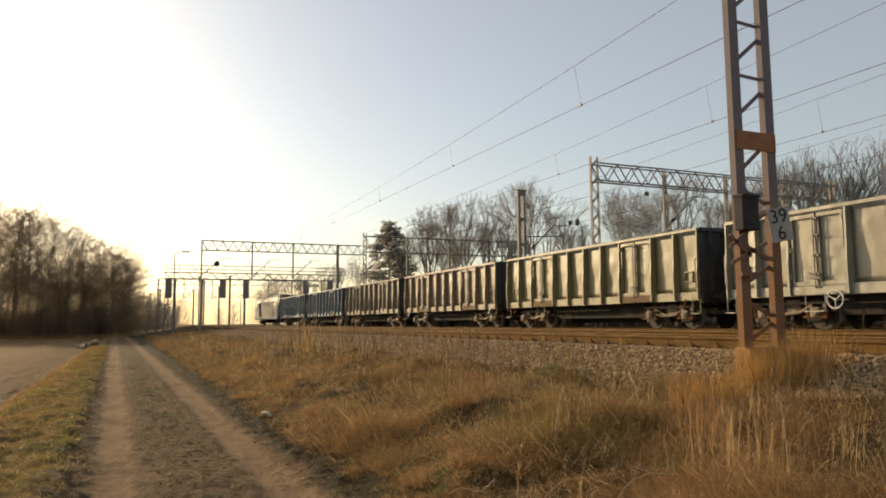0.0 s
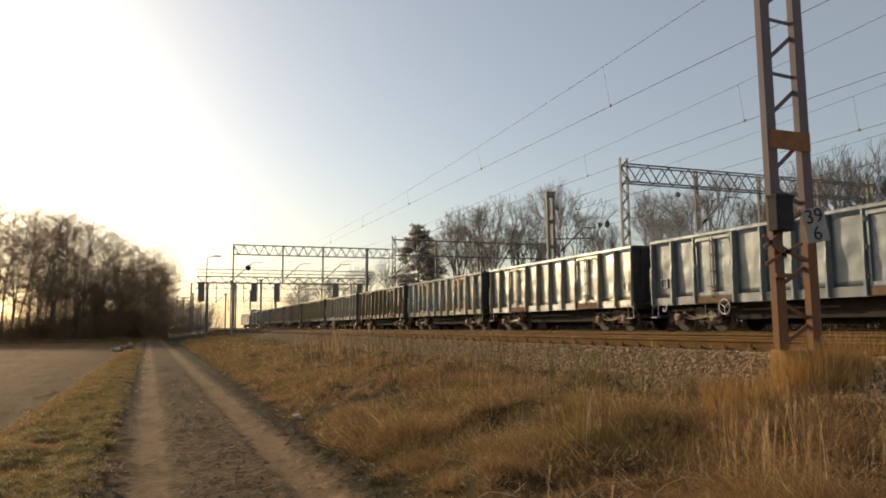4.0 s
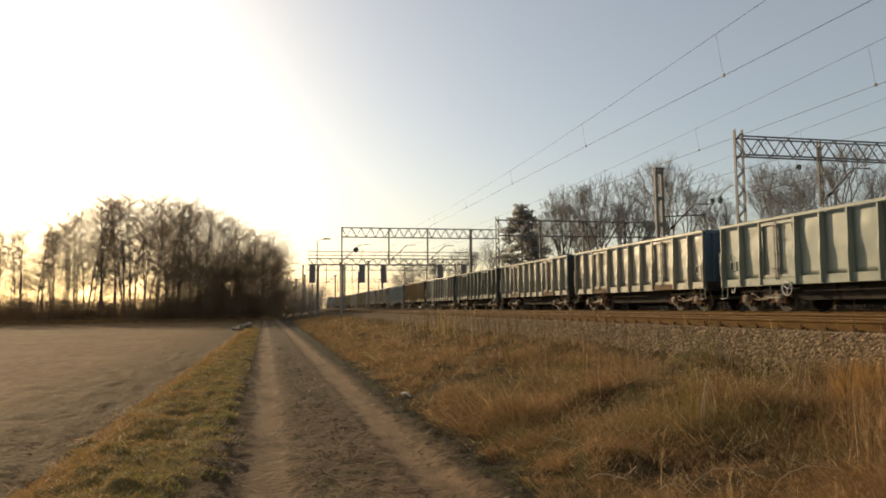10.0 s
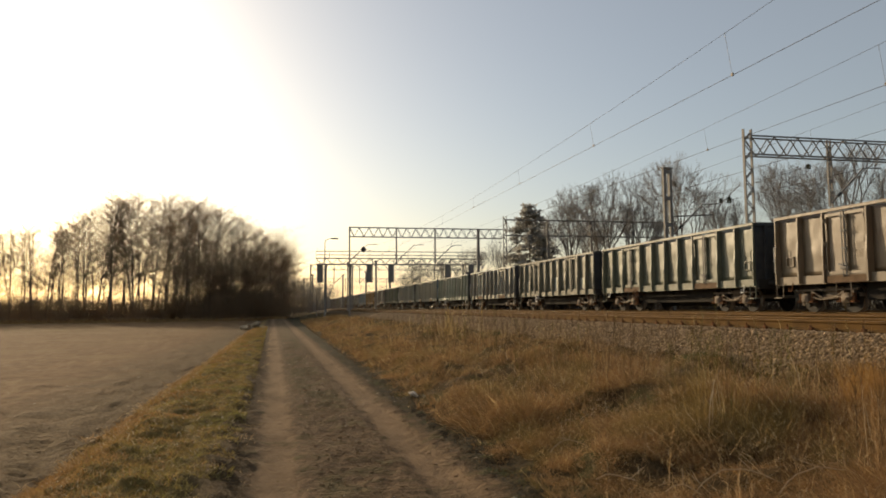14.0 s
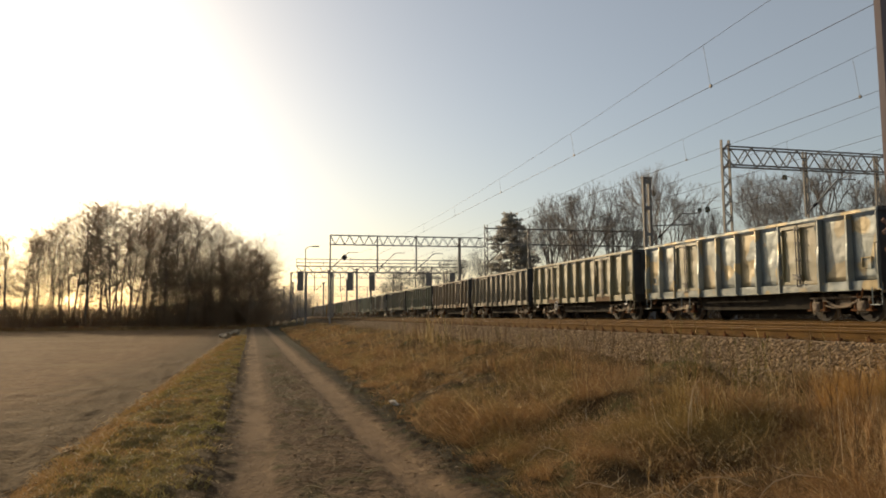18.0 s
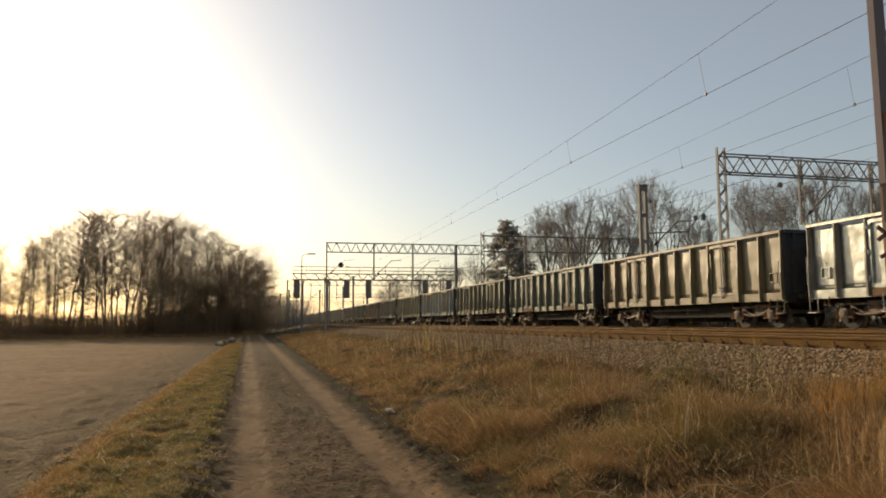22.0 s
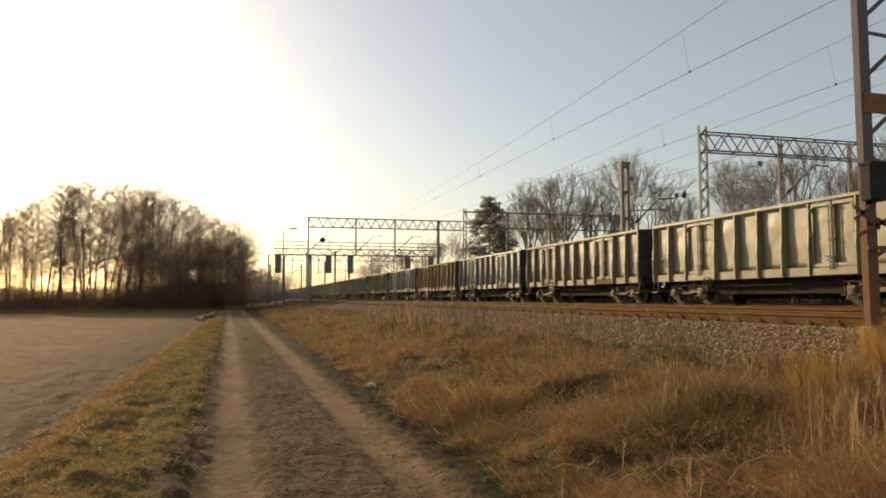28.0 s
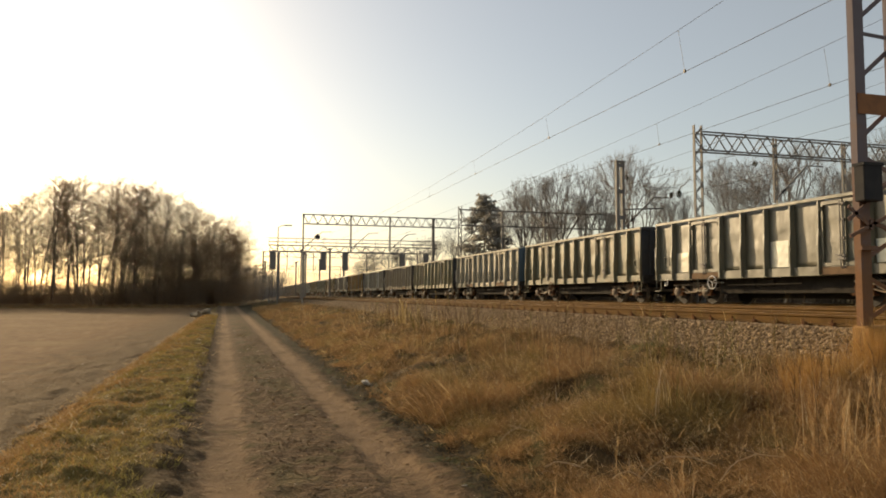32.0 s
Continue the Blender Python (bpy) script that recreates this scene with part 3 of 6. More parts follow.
def build_mast():
    x0, x1, y, z0, z1 = 7.185, 7.91, 6.95, 1.30, 9.9
    mast = thing("catenary_mast", "rusty lattice steel catenary mast on an orange-brown concrete foot", "mast", m=pose(7.5, y, 0.6))
    loc = lambda g: Geo().add([(a - 7.5, b - y, c - 0.6) for a, b, c in g.v], g.f)
    part("leg", loc(channel(x0, x0 + 0.155, y - 0.075, y + 0.02, z0, z1)), MAST_STEEL, mast)
    part("leg", loc(channel(x1 - 0.155, x1, y - 0.075, y + 0.02, z0, z1)), MAST_STEEL, mast)
    for face in (-1, 1):
        yy = y + face * 0.081
        z = 1.36
        for i in range(11):
            if face < 0:
                up = 0.37 if i > 2 else 0.24
                part("diagonal", loc(Geo().bar((x0 + 0.14, yy + 0.09, z), (x1 - 0.14, yy + 0.09, z + up), 0.055, 0.012, (0, 1, 0))), MAST_STEEL, mast)
            if face < 0 and i < 3:
                part("diagonal", loc(Geo().bar((x0 + 0.1, yy + 0.1, z + 0.56), (x1 - 0.1, yy + 0.1, z + 0.32), 0.05, 0.012, (0, 1, 0))), MAST_STEEL, mast)
            if face < 0 and i > 3:
                part("strut", loc(Geo().bar((x0 + 0.12, yy + 0.09, z + 0.585), (x1 - 0.12, yy + 0.09, z + 0.56), 0.045, 0.012, (0, 1, 0))), MAST_STEEL, mast)
            z += 0.74
    part("batten_plate", loc(Geo().box(x0 + 0.02, x1 - 0.01, y - 0.094, y - 0.082, 3.86, 4.11)), RUST_BRIGHT, mast, "rust-orange batten plate")
    part("foundation", loc(Geo().box(7.22, 7.88, y - 0.15, y + 0.15, 0.5, 1.30, 0.03)), CONCRETE, mast, "orange-brown concrete foundation block")
    box = part("equipment_box", loc(Geo().box(7.10, 7.38, y - 0.24, y - 0.085, 2.78, 3.22, 0.012)), BLACK, mast, "dark sheet-metal box strapped to the leg")
    part("lid", loc(Geo().box(7.09, 7.39, y - 0.25, y - 0.08, 3.2, 3.235)), BLACK, box)
    for (ax, az, bx, bz) in ((6.98, 2.72, 7.34, 2.46), (6.98, 2.56, 7.3, 2.78), (7.0, 2.36, 7.62, 2.64), (7.3, 2.55, 7.72, 2.42), (7.3, 2.86, 7.7, 3.06)):
        part("bracket", loc(Geo().bar((ax, y - 0.11, az), (bx, y - 0.11, bz), 0.045, 0.02, (0, 1, 0))), MAST_STEEL, mast)
    part("bracket", loc(Geo().box(7.14, 7.4, y - 0.14, y - 0.08, 2.2, 2.25)), MAST_STEEL, mast)
    # kilometre plate, turned towards the track
    plate = thing("kilometre_plate", "white distance plate with black figures on the mast", "sign", m=pose(7.76, 6.74, 2.87, 0, -10, -14))
    part("plate", Geo().box(-0.155, 0.155, -0.006, 0.006, -0.22, 0.22, 0.004), PLATE, plate)
    for txt, h, z in (("39", 0.19, 0.03), ("6", 0.19, -0.19)):
        cu = bpy.data.curves.new("figures", "FONT")
        cu.body, cu.size, cu.extrude, cu.align_x = txt, h * 1.35, 0.002, "CENTER"
        tmp = bpy.data.objects.new("tmp", cu)
        me = bpy.data.meshes.new_from_object(tmp)
        me.transform(Matrix.Rotation(radians(90), 4, "X"))
        bpy.data.objects.remove(tmp)
        o = part("figure", me, BLACK, plate)
        o.location = (0, -0.009, z)


def mast_steel():
    """Grey-violet tint for haze above, giving way to orange rust towards the foot."""
    k = Nodes("rusty_mast_steel")
    co = k.coords()
    sep = k.n("SeparateXYZ")
    k.l(co, sep.inputs[0])
    big, small = k.noise(co, 2.2, 5.0, 0.65), k.noise(co, 40.0, 3.0)
    c = k.mix(big, (0.185, 0.165, 0.178), (0.145, 0.118, 0.122))
    low = k.math("ADD", sep.outputs[2], k.math("MULTIPLY", k.math("SUBTRACT", big, 0.5), 4.0))
    c = k.mix(k.step(low, 3.6, 1.0), c, k.mix(small, (0.25, 0.125, 0.058), (0.14, 0.078, 0.045)))
    return k.done(c, 0.85, 0.0, small, 0.25, 0.01, 0.2)


MAST_STEEL = mast_steel()
RUST_BRIGHT = plain("orange_rust", (0.30, 0.13, 0.05), (0.20, 0.09, 0.04), 0.85, 0.0, 5.0, 40.0)
build_mast()


def truss(g, xa, xb, y, z0, z1, depth=0.5, step=0.6, r=0.042):
    """A lattice beam across the tracks."""
    for yy in (y - depth / 2, y + depth / 2):
        g.bar((xa, yy, z0), (xb, yy, z0), r * 1.6)
        g.bar((xa, yy, z1), (xb, yy, z1), r * 1.5)
        n = int(round((xb - xa) / step))
        for i in range(n):
            a, b = xa + (xb - xa) * i / n, xa + (xb - xa) * (i + 1) / n
            g.bar((a, yy, z0 if i % 2 else z1), (b, yy, z1 if i % 2 else z0), r)
    return g


def cantilever(gan, x, y, z_low, side=1):
    """A bracket that holds the wires over one track, with its insulators."""
    arm = part("cantilever", Geo().bar((x, y, z_low), (x + side * 1.9, y, z_low + 1.75), 0.07), GREY_STEEL, gan)
    part("tie_arm", Geo().bar((x + side * 1.9, y, z_low + 1.75), (x + side * 2.9, y, z_low + 1.78), 0.05), GREY_STEEL, arm)
    part("insulator", Geo().lathe([(0, 0.03), (0.05, 0.08), (0.1, 0.05), (0.15, 0.08), (0.2, 0.05), (0.25, 0.08), (0.3, 0.03)], (x + side * 0.35, y, z_low + 0.32), (side * 1.9, 0, 1.75), 8), BLACK, arm)


def gantry(y, posts, xa, xb, z0, z1, hangers, label, step=0.62, post_top=0.1, arms=True):
    gan = thing("catenary_gantry", label, "gantry", group="gantries")
    for px, w in posts:
        part("post", lattice_leg(Geo(), px, y, ground_z(px, y) - 0.2, z1 + post_top, w, 0.15, 0.45) if y < 70 else Geo().box(px - w / 3, px + w / 3, y - 0.1, y + 0.1, ground_z(px, y) - 0.2, z1 + post_top, 0.01), GREY_STEEL, gan)
    part("truss", truss(Geo(), xa, xb, y, z0, z1, step=step), GREY_STEEL, gan)
    for hx in hangers:
        part("hanger", lattice_leg(Geo(), hx, y, 6.2, z1, 0.17, 0.1, 0.4) if y < 40 else Geo().box(hx - 0.07, hx + 0.07, y - 0.07, y + 0.07, 6.2, z1, 0.01), GREY_STEEL, gan)
    if arms:
        for hx in (*hangers, *[p[0] for p in posts[:1] if y > 40]):
            cantilever(gan, hx, y, 6.4)
    return gan


gantry(29.2, [(21.1, 0.40), (38.0, 0.4)], 21.1, 38.0, 8.55, 9.42, (25.5, 29.7, 34.0), "grey lattice steel catenary gantry behind the train", 0.62, 0.35)
gantry(65.4, [(20.7, 0.3), (38.0, 0.4)], 20.7, 38.0, 8.35, 9.85, (25.0, 29.5, 34.0), "grey lattice steel catenary gantry before the trees", 0.75, 0.35)
gantry(74.6, [(6.8, 0.2), (20.6, 0.4)], 6.8, 23.3, 8.95, 9.92, (11.7, 15.85), "grey lattice steel catenary gantry across the tracks", 0.5, 0.05)
gantry(142.3, [(5.5, 0.4), (21.0, 0.6), (36.0, 0.4)], 5.5, 36.0, 9.0, 10.0, (10.0, 15.0, 25.5, 30.0), "distant grey catenary gantry over the station tracks", 0.9, 0.05)
gantry(210.0, [(4.5, 0.4), (24.0, 0.6), (40.0, 0.4)], 4.5, 40.0, 9.0, 10.0, (12.0, 18.0, 30.0), "far grey catenary gantry over the station tracks", 1.0, 0.05)
gantry(280.0, [(4.0, 0.4), (40.0, 0.4)], 4.0, 40.0, 9.0, 10.0, (12.0, 18.0, 30.0), "far hazy catenary gantry over the station tracks", 1.2, 0.05)


def signal_gantry():
    y = 110.0
    gan = thing("signal_gantry", "grey signal gantry with railed walkway and hanging signal heads", "gantry", group="gantries")
    for px in (5.4, 28.0):
        part("post", lattice_leg(Geo(), px, y, 0.3, 8.6, 0.5, 0.5, 0.9), GREY_STEEL, gan)
    part("truss", truss(Geo(), 5.0, 31.0, y, 8.2, 9.1, 0.9, 0.8, 0.06), GREY_STEEL, gan)
    rail = Geo()
    for yy in (y - 0.45, y + 0.45):
        for z in (9.6, 10.15):
            rail.bar((5.0, yy, z), (31.0, yy, z), 0.05)
    for i in range(14):
        rail.bar((5.0 + 2 * i, y - 0.45, 9.1), (5.0 + 2 * i, y - 0.45, 10.15), 0.05)
    part("railing", rail, GREY_STEEL, gan)
    for x in (5.6, 13.0, 16.3, 25.2, 29.0):
        head = part("signal_head", Geo().box(x - 0.42, x + 0.42, y - 0.7, y - 0.55, 5.4, 8.2, 0.05), GREY_STEEL, gan, "dark signal backboard seen from behind")
        for k in range(4):
            part("lamp_hood", Geo().tube((x, y - 0.55, 5.9 + 0.6 * k), (x, y - 0.3, 5.9 + 0.6 * k), 0.13, n=8), BLACK, head)
        part("ladder", Geo().bar((x + 0.5, y - 0.5, 5.4), (x + 0.5, y - 0.5, 9.1), 0.06), GREY_STEEL, head)
    return gan


signal_gantry()


def lone_mast():
    m = thing("catenary_mast", "grey twin-channel steel mast with wire brackets before the trees", "mast", m=pose(21.2, 36.6, 0))
    for s in (-1, 1):
        part("leg", Geo().box(s * 0.18 - 0.075, s * 0.18 + 0.075, -0.08, 0.08, 0.9, 9.35), GREY_STEEL, m)
    for i in range(6):
        part("batten", Geo().box(-0.24, 0.24, -0.12, -0.11, 1.5 + i * 1.5, 1.72 + i * 1.5), GREY_STEEL, m)
    part("cap", Geo().box(-0.28, 0.32, -0.14, 0.14, 9.3, 9.38), GREY_STEEL, m)
    cantilever(m, 0.3, 0, 5.6)
    part("bracket", Geo().bar((0.3, 0, 6.6), (2.8, 0, 6.75), 0.07), GREY_STEEL, m)


lone_mast()


def street_lamp(x, y, h, side=1):
    lamp = thing("yard_lamp", "tall grey yard lamp with a short outreach arm", "lamp", m=pose(x, y, ground_z(x, y)))
    part("pole", Geo().tube((0, 0, -0.3), (0, 0, h), 0.085, 0.05, 8), GREY_STEEL, lamp)
    part("arm", Geo().path([(0, 0, h), (side * 0.35, 0, h + 0.22), (side * 0.9, 0, h + 0.28)], 0.04), GREY_STEEL, lamp)
    part("lantern", Geo().box(side * 0.8 - 0.1, side * 0.8 + 0.75, -0.14, 0.14, h + 0.22, h + 0.36, 0.03), GREY_STEEL, lamp)


street_lamp(4.9, 85.0, 9.0)
street_lamp(2.6, 150.0, 9.0)


def diamond_board():
    """A dark square board on its corner, on the bracket of the gantry."""
    s = thing("diamond_board", "dark square track board hung on its corner under the gantry", "sign", m=pose(8.2, 74.1, 7.6, 0, 45, 0))
    part("board", Geo().box(-0.24, 0.24, -0.02, 0.02, -0.24, 0.24), BLACK, s)
    part("hanger", Geo().bar((0.3, 0.03, 0.3), (0.8, 0.45, 0.55), 0.04), GREY_STEEL, s)


diamond_board()


def trackside_posts():
    for x, y, h, w in ((8.9, 100, 6.6, 0.16), (9.6, 104, 6.4, 0.3), (7.6, 128, 8.0, 0.25), (12.2, 128, 7.6, 0.25), (16.4, 128, 8.6, 0.3), (6.6, 160, 8.0, 0.3), (14.0, 170, 8.0, 0.3), (20.0, 175, 9.0, 0.35), (5.6, 190, 8.5, 0.35)):
        p = thing("trackside_post", "slim dark steel post beside the far tracks", "post", m=pose(x, y, ground_z(x, y)), group="trackside posts")
        part("shaft", Geo().box(-w / 2, w / 2, -w / 2, w / 2, -0.3, h), GREY_STEEL, p)
        part("head", Geo().box(-w, w, -w, w, h, h + 0.25), GREY_STEEL, p)


trackside_posts()


# ======== the train ========
def dented_panel(rng, y0, y1, z0, z1, x, depth=0.022, ny=8, nz=13):
    """A thin steel sheet, bulged and dented, with a turned edge."""
    bumps = [(rng.uniform(y0, y1), rng.uniform(z0, z1), rng.uniform(0.09, 0.30), rng.uniform(-1, 0.8) * depth) for _ in range(13)]
    vs, fs = [], []
    for face in (0, 1):
        for j in range(nz + 1):
            for i in range(ny + 1):
                y, z = y0 + (y1 - y0) * i / ny, z0 + (z1 - z0) * j / nz
                e = clamp01(min(i, ny - i) / 2) * clamp01(min(j, nz - j) / 3)
                d = sum(a * math.exp(-((y - cy) ** 2 + (z - cz) ** 2) / r**2) for cy, cz, r, a in bumps) * e
                vs.append((x + face * 0.012 - d, y, z))
    n = (ny + 1) * (nz + 1)
    for j in range(nz):
        for i in range(ny):
            a = j * (ny + 1) + i
            fs.append((a, a + ny + 1, a + ny + 2, a + 1))
            fs.append((n + a, n + a + 1, n + a + ny + 2, n + a + ny + 1))
    edge = [i for i in range(ny + 1)] + [(j + 1) * (ny + 1) - 1 for j in range(1, nz + 1)] + [nz * (ny + 1) + i for i in range(ny - 1, -1, -1)] + [j * (ny + 1) for j in range(nz - 1, 0, -1)]
    for a, b in zip(edge, edge[1:] + edge[:1]):
        fs.append((a, b, n + b, n + a))
    return Geo().add(vs, fs)


BODY_L, SIDE_X, TOP, SILL, BELT = 12.88, -1.40, 3.31, 0.92, 1.22
HANDWHEEL_Y = BODY_L - 3.75
PANEL_W, DOOR_W = 1.16, 1.80
# stations along the wagon: panels and doors from the near end
BAYS = []
_y = 0.0
for _k in "ppdppppdpp":
    _w = PANEL_W if _k == "p" else DOOR_W
    BAYS.append((_k, _y, _y + _w))
    _y += _w

WAGON_MESH = {}


def wagon_meshes():
    rng = random.Random(11)
    M = WAGON_MESH
    M["panel"] = []
    for v in range(5):
        M["panel"].append([])
        for k, a, b in BAYS:
            if k == "p":
                M["panel"][v].append(dented_panel(rng, a + 0.05, b - 0.05, BELT, TOP - 0.1, SIDE_X + 0.13, 0.02).mesh("panel", True))
    M["leaf"] = []
    for k, a, b in BAYS:
        if k == "d":
            mid = (a + b) / 2
            for p, q in ((a + 0.09, mid - 0.03), (mid + 0.03, b - 0.09)):
                g = dented_panel(rng, p, q, BELT - 0.02, TOP - 0.16, SIDE_X + 0.065, 0.025, 5, 8)
                for z0, z1 in ((BELT - 0.02, BELT + 0.08), (TOP - 0.26, TOP - 0.16)):
                    g.box(SIDE_X - 0.005, SIDE_X + 0.07, p, q, z0, z1)
                g.box(SIDE_X - 0.005, SIDE_X + 0.07, p, p + 0.07, BELT + 0.08, TOP - 0.26)
                g.box(SIDE_X - 0.005, SIDE_X + 0.07, q - 0.07, q, BELT + 0.08, TOP - 0.26)
                M["leaf"].append(g.mesh("door_leaf"))
    M["lock"] = []
    for k, a, b in BAYS:
        if k == "d":
            mid = (a + b) / 2
            g = Geo()
            for s in (-0.06, 0.06):
                g.tube((SIDE_X - 0.05, mid + s, BELT - 0.1), (SIDE_X - 0.05, mid + s, TOP - 0.2), 0.018, n=6)
                for z in (1.5, 2.0, 2.55, 3.0):
                    g.box(SIDE_X - 0.08, SIDE_X - 0.02, mid + s - 0.04, mid + s + 0.04, z - 0.03, z + 0.03)
            g.box(SIDE_X - 0.09, SIDE_X - 0.03, mid - 0.16, mid + 0.16, 1.36, 1.42)
            g.bar((SIDE_X - 0.09, mid - 0.1, 1.4), (SIDE_X - 0.09, mid + 0.2, 1.52), 0.04)
            M["lock"].append(g.mesh("lock_bars"))
    M["door_back"], M["door_sill"] = [], []
    for k, a, b in BAYS:
        if k == "d":
            # dark sheet behind the leaves, put in as shade for the door gaps
            M["door_back"].append(Geo().box(SIDE_X + 0.085, SIDE_X + 0.105, a + 0.03, b - 0.03, BELT - 0.04, TOP - 0.12).mesh("door_frame"))
            M["door_sill"].append(Geo().box(SIDE_X - 0.03, SIDE_X + 0.018, a + 0.08, b - 0.08, SILL + 0.02, BELT - 0.05, 0.01).mesh("door_sill"))
    M["hinge"] = []
    for k, a, b in BAYS:
        if k == "d":
            for yy in (a + 0.075, b - 0.075):
                M["hinge"].append([Geo().tube((SIDE_X - 0.03, yy, z - 0.07), (SIDE_X - 0.03, yy, z + 0.07), 0.028, n=6).box(SIDE_X - 0.03, SIDE_X - 0.004, yy - 0.05, yy + 0.05, z - 0.035, z + 0.035).mesh("hinge") for z in (1.45, 2.2, 2.95)])
    M["post"] = []
    ends = [0.0] + [b for _, _, b in BAYS]
    for i, y in enumerate(ends):
        w = 0.05 if i in (0, len(ends) - 1) else 0.075
        yc = min(max(y, 0.05), BODY_L - 0.05)
        g = Geo()
        # a pressed stanchion: deep and broad below, drawn in towards the top
        prof = [(SILL + 0.03, 0.20, w), (1.85, 0.21, w), (2.35, 0.17, w * 0.85), (TOP - 0.08, 0.155, w * 0.8)]
        vs = []
        for z, d, ww in prof:
            vs += [(SIDE_X + 0.15, yc - ww, z), (SIDE_X + 0.12 - d, yc - ww * 0.45, z), (SIDE_X + 0.12 - d, yc + ww * 0.45, z), (SIDE_X + 0.15, yc + ww, z)]
        fs = [(r * 4 + i2, r * 4 + (i2 + 1) % 4, r * 4 + 4 + (i2 + 1) % 4, r * 4 + 4 + i2) for r in range(3) for i2 in range(4)] + [(3, 2, 1, 0), (12, 13, 14, 15)]
        g.add(vs, fs)
        M["post"].append(g.mesh("stanchion"))
    g = Geo().box(SIDE_X - 0.045, SIDE_X + 0.06, 0, BODY_L, TOP - 0.11, TOP, 0.015)
    M["top_rail"] = g.mesh("top_rail")
    M["top_rail_far"] = Geo().box(-SIDE_X - 0.06, -SIDE_X + 0.045, 0, BODY_L, TOP - 0.11, TOP, 0.015).mesh("top_rail")
    M["sill"] = Geo().box(SIDE_X + 0.02, SIDE_X + 0.12, 0, BODY_L, SILL, BELT - 0.01, 0.012).mesh("side_sill")
    M["sill_far"] = Geo().box(-SIDE_X - 0.1, -SIDE_X + 0.01, 0, BODY_L, SILL, BELT - 0.01, 0.012).mesh("side_sill")
    g = Geo().box(-SIDE_X - 0.04, -SIDE_X - 0.02, 0.02, BODY_L - 0.02, BELT, TOP - 0.1)
    for y in ends:
        yc = min(max(y, 0.05), BODY_L - 0.05)
        g.box(-SIDE_X - 0.02, -SIDE_X + 0.06, yc - 0.06, yc + 0.06, SILL, TOP - 0.1)
    M["far_side"] = g.mesh("side_wall")
    M["end"] = []
    for y, s in ((0.0, -1), (BODY_L, 1)):
        g = Geo()
        ya, yb = (y, y + 0.02) if s < 0 else (y - 0.02, y)
        g.box(SIDE_X + 0.02, -SIDE_X - 0.02, ya, yb, SILL + 0.2, TOP - 0.02)
        M["end"].append(g.mesh("end_wall"))
        for x in (-0.95, -0.32, 0.32, 0.95):
            M.setdefault("end_post", []).append(Geo().box(x - 0.06, x + 0.06, min(y, y + s * 0.09), max(y, y + s * 0.09), SILL + 0.28, TOP - 0.12).mesh("end_post"))
        M.setdefault("end_cap", []).append(Geo().box(SIDE_X + 0.06, -SIDE_X - 0.06, min(y, y + s * 0.1), max(y, y + s * 0.1), TOP - 0.12, TOP).mesh("end_rail"))
    g = Geo().box(-1.36, 1.36, 0.02, BODY_L - 0.02, 1.1, 1.2)
    for x in (-0.5, 0.5):
        g.box(x - 0.1, x + 0.1, 0.0, BODY_L, 0.8, 1.1)
    for y in (0.06, 2.4, 4.4, 6.44, 8.4, 10.5, BODY_L - 0.06):
        g.box(-1.3, 1.3, y - 0.06, y + 0.06, 0.9, 1.1)
    # solid blocks added to close and darken the gap under the body
    g.box(-0.85, 0.85, 3.4, BODY_L - 3.4, 0.40, 0.95)
    g.box(0.2, 1.1, 3.2, BODY_L - 3.2, 0.22, 0.9)
    g.box(-0.55, 0.55, 0.6, BODY_L - 0.6, 0.7, 1.1)
    M["floor"] = g.mesh("underframe")
    M["beam"] = [Geo().box(-1.36, 1.36, *( (-0.1, 0.06) if s < 0 else (BODY_L - 0.06, BODY_L + 0.1)), 0.84, 1.2, 0.015).mesh("headstock") for s in (-1, 1)]
    M["buffer"] = []
    for y, s in ((-0.1, -1), (BODY_L + 0.1, 1)):
        for x in (-0.875, 0.875):
            g = Geo().lathe([(0, 0.11), (0.25, 0.10), (0.26, 0.075), (0.42, 0.075), (0.425, 0.2), (0.46, 0.22), (0.478, 0.17)], (x, y, 1.04), (0, s, 0), 14)
            M["buffer"].append(g.mesh("buffer"))
    M["hook"] = [Geo().path([(0, y, 1.02), (0, y + s * 0.35, 1.02), (0, y + s * 0.48, 0.72), (0, y + s * 0.52, 0.98)], 0.035).mesh("coupling") for y, s in ((-0.1, -1), (BODY_L + 0.1, 1))]
    # bogie, about its own middle at rail level
    g = Geo()
    for s in (-1, 1):
        x = s * 1.0
        g.bar((x, -1.3, 0.74), (x, 1.3, 0.74), 0.09, 0.06)
        for y in (-0.9, 0.9):
            for k in (-0.2, 0.2):
                g.bar((x, y + k, 0.30), (x, y + k, 0.74), 0.09, 0.07, (0, 1, 0))
        sag = [(x, -0.72, 0.70), (x, -0.45, 0.56), (x, -0.2, 0.47), (x, 0.2, 0.47), (x, 0.45, 0.56), (x, 0.72, 0.70)]
        for p, q in zip(sag[:-1], sag[1:]):
            g.bar(p, q, 0.08, 0.055)
    g.box(-0.88, 0.88, -0.24, 0.24, 0.44, 0.84)
    for y in (-1.3, 1.3):
        g.box(-0.95, 0.95, y - 0.05, y + 0.05, 0.5, 0.62)
    M["bogie"] = g.mesh("bogie")
    g = Geo()
    for s in (-1, 1):
        g.lathe([(-0.065, 0.40), (-0.065, 0.46), (0.045, 0.455), (0.05, 0.485), (0.075, 0.485), (0.075, 0.40), (0.03, 0.38), (0.02, 0.16), (0.07, 0.13), (0.08, 0.09)], (s * 0.7535 if s < 0 else 0.7535, 0, 0), (-s, 0, 0), 20)
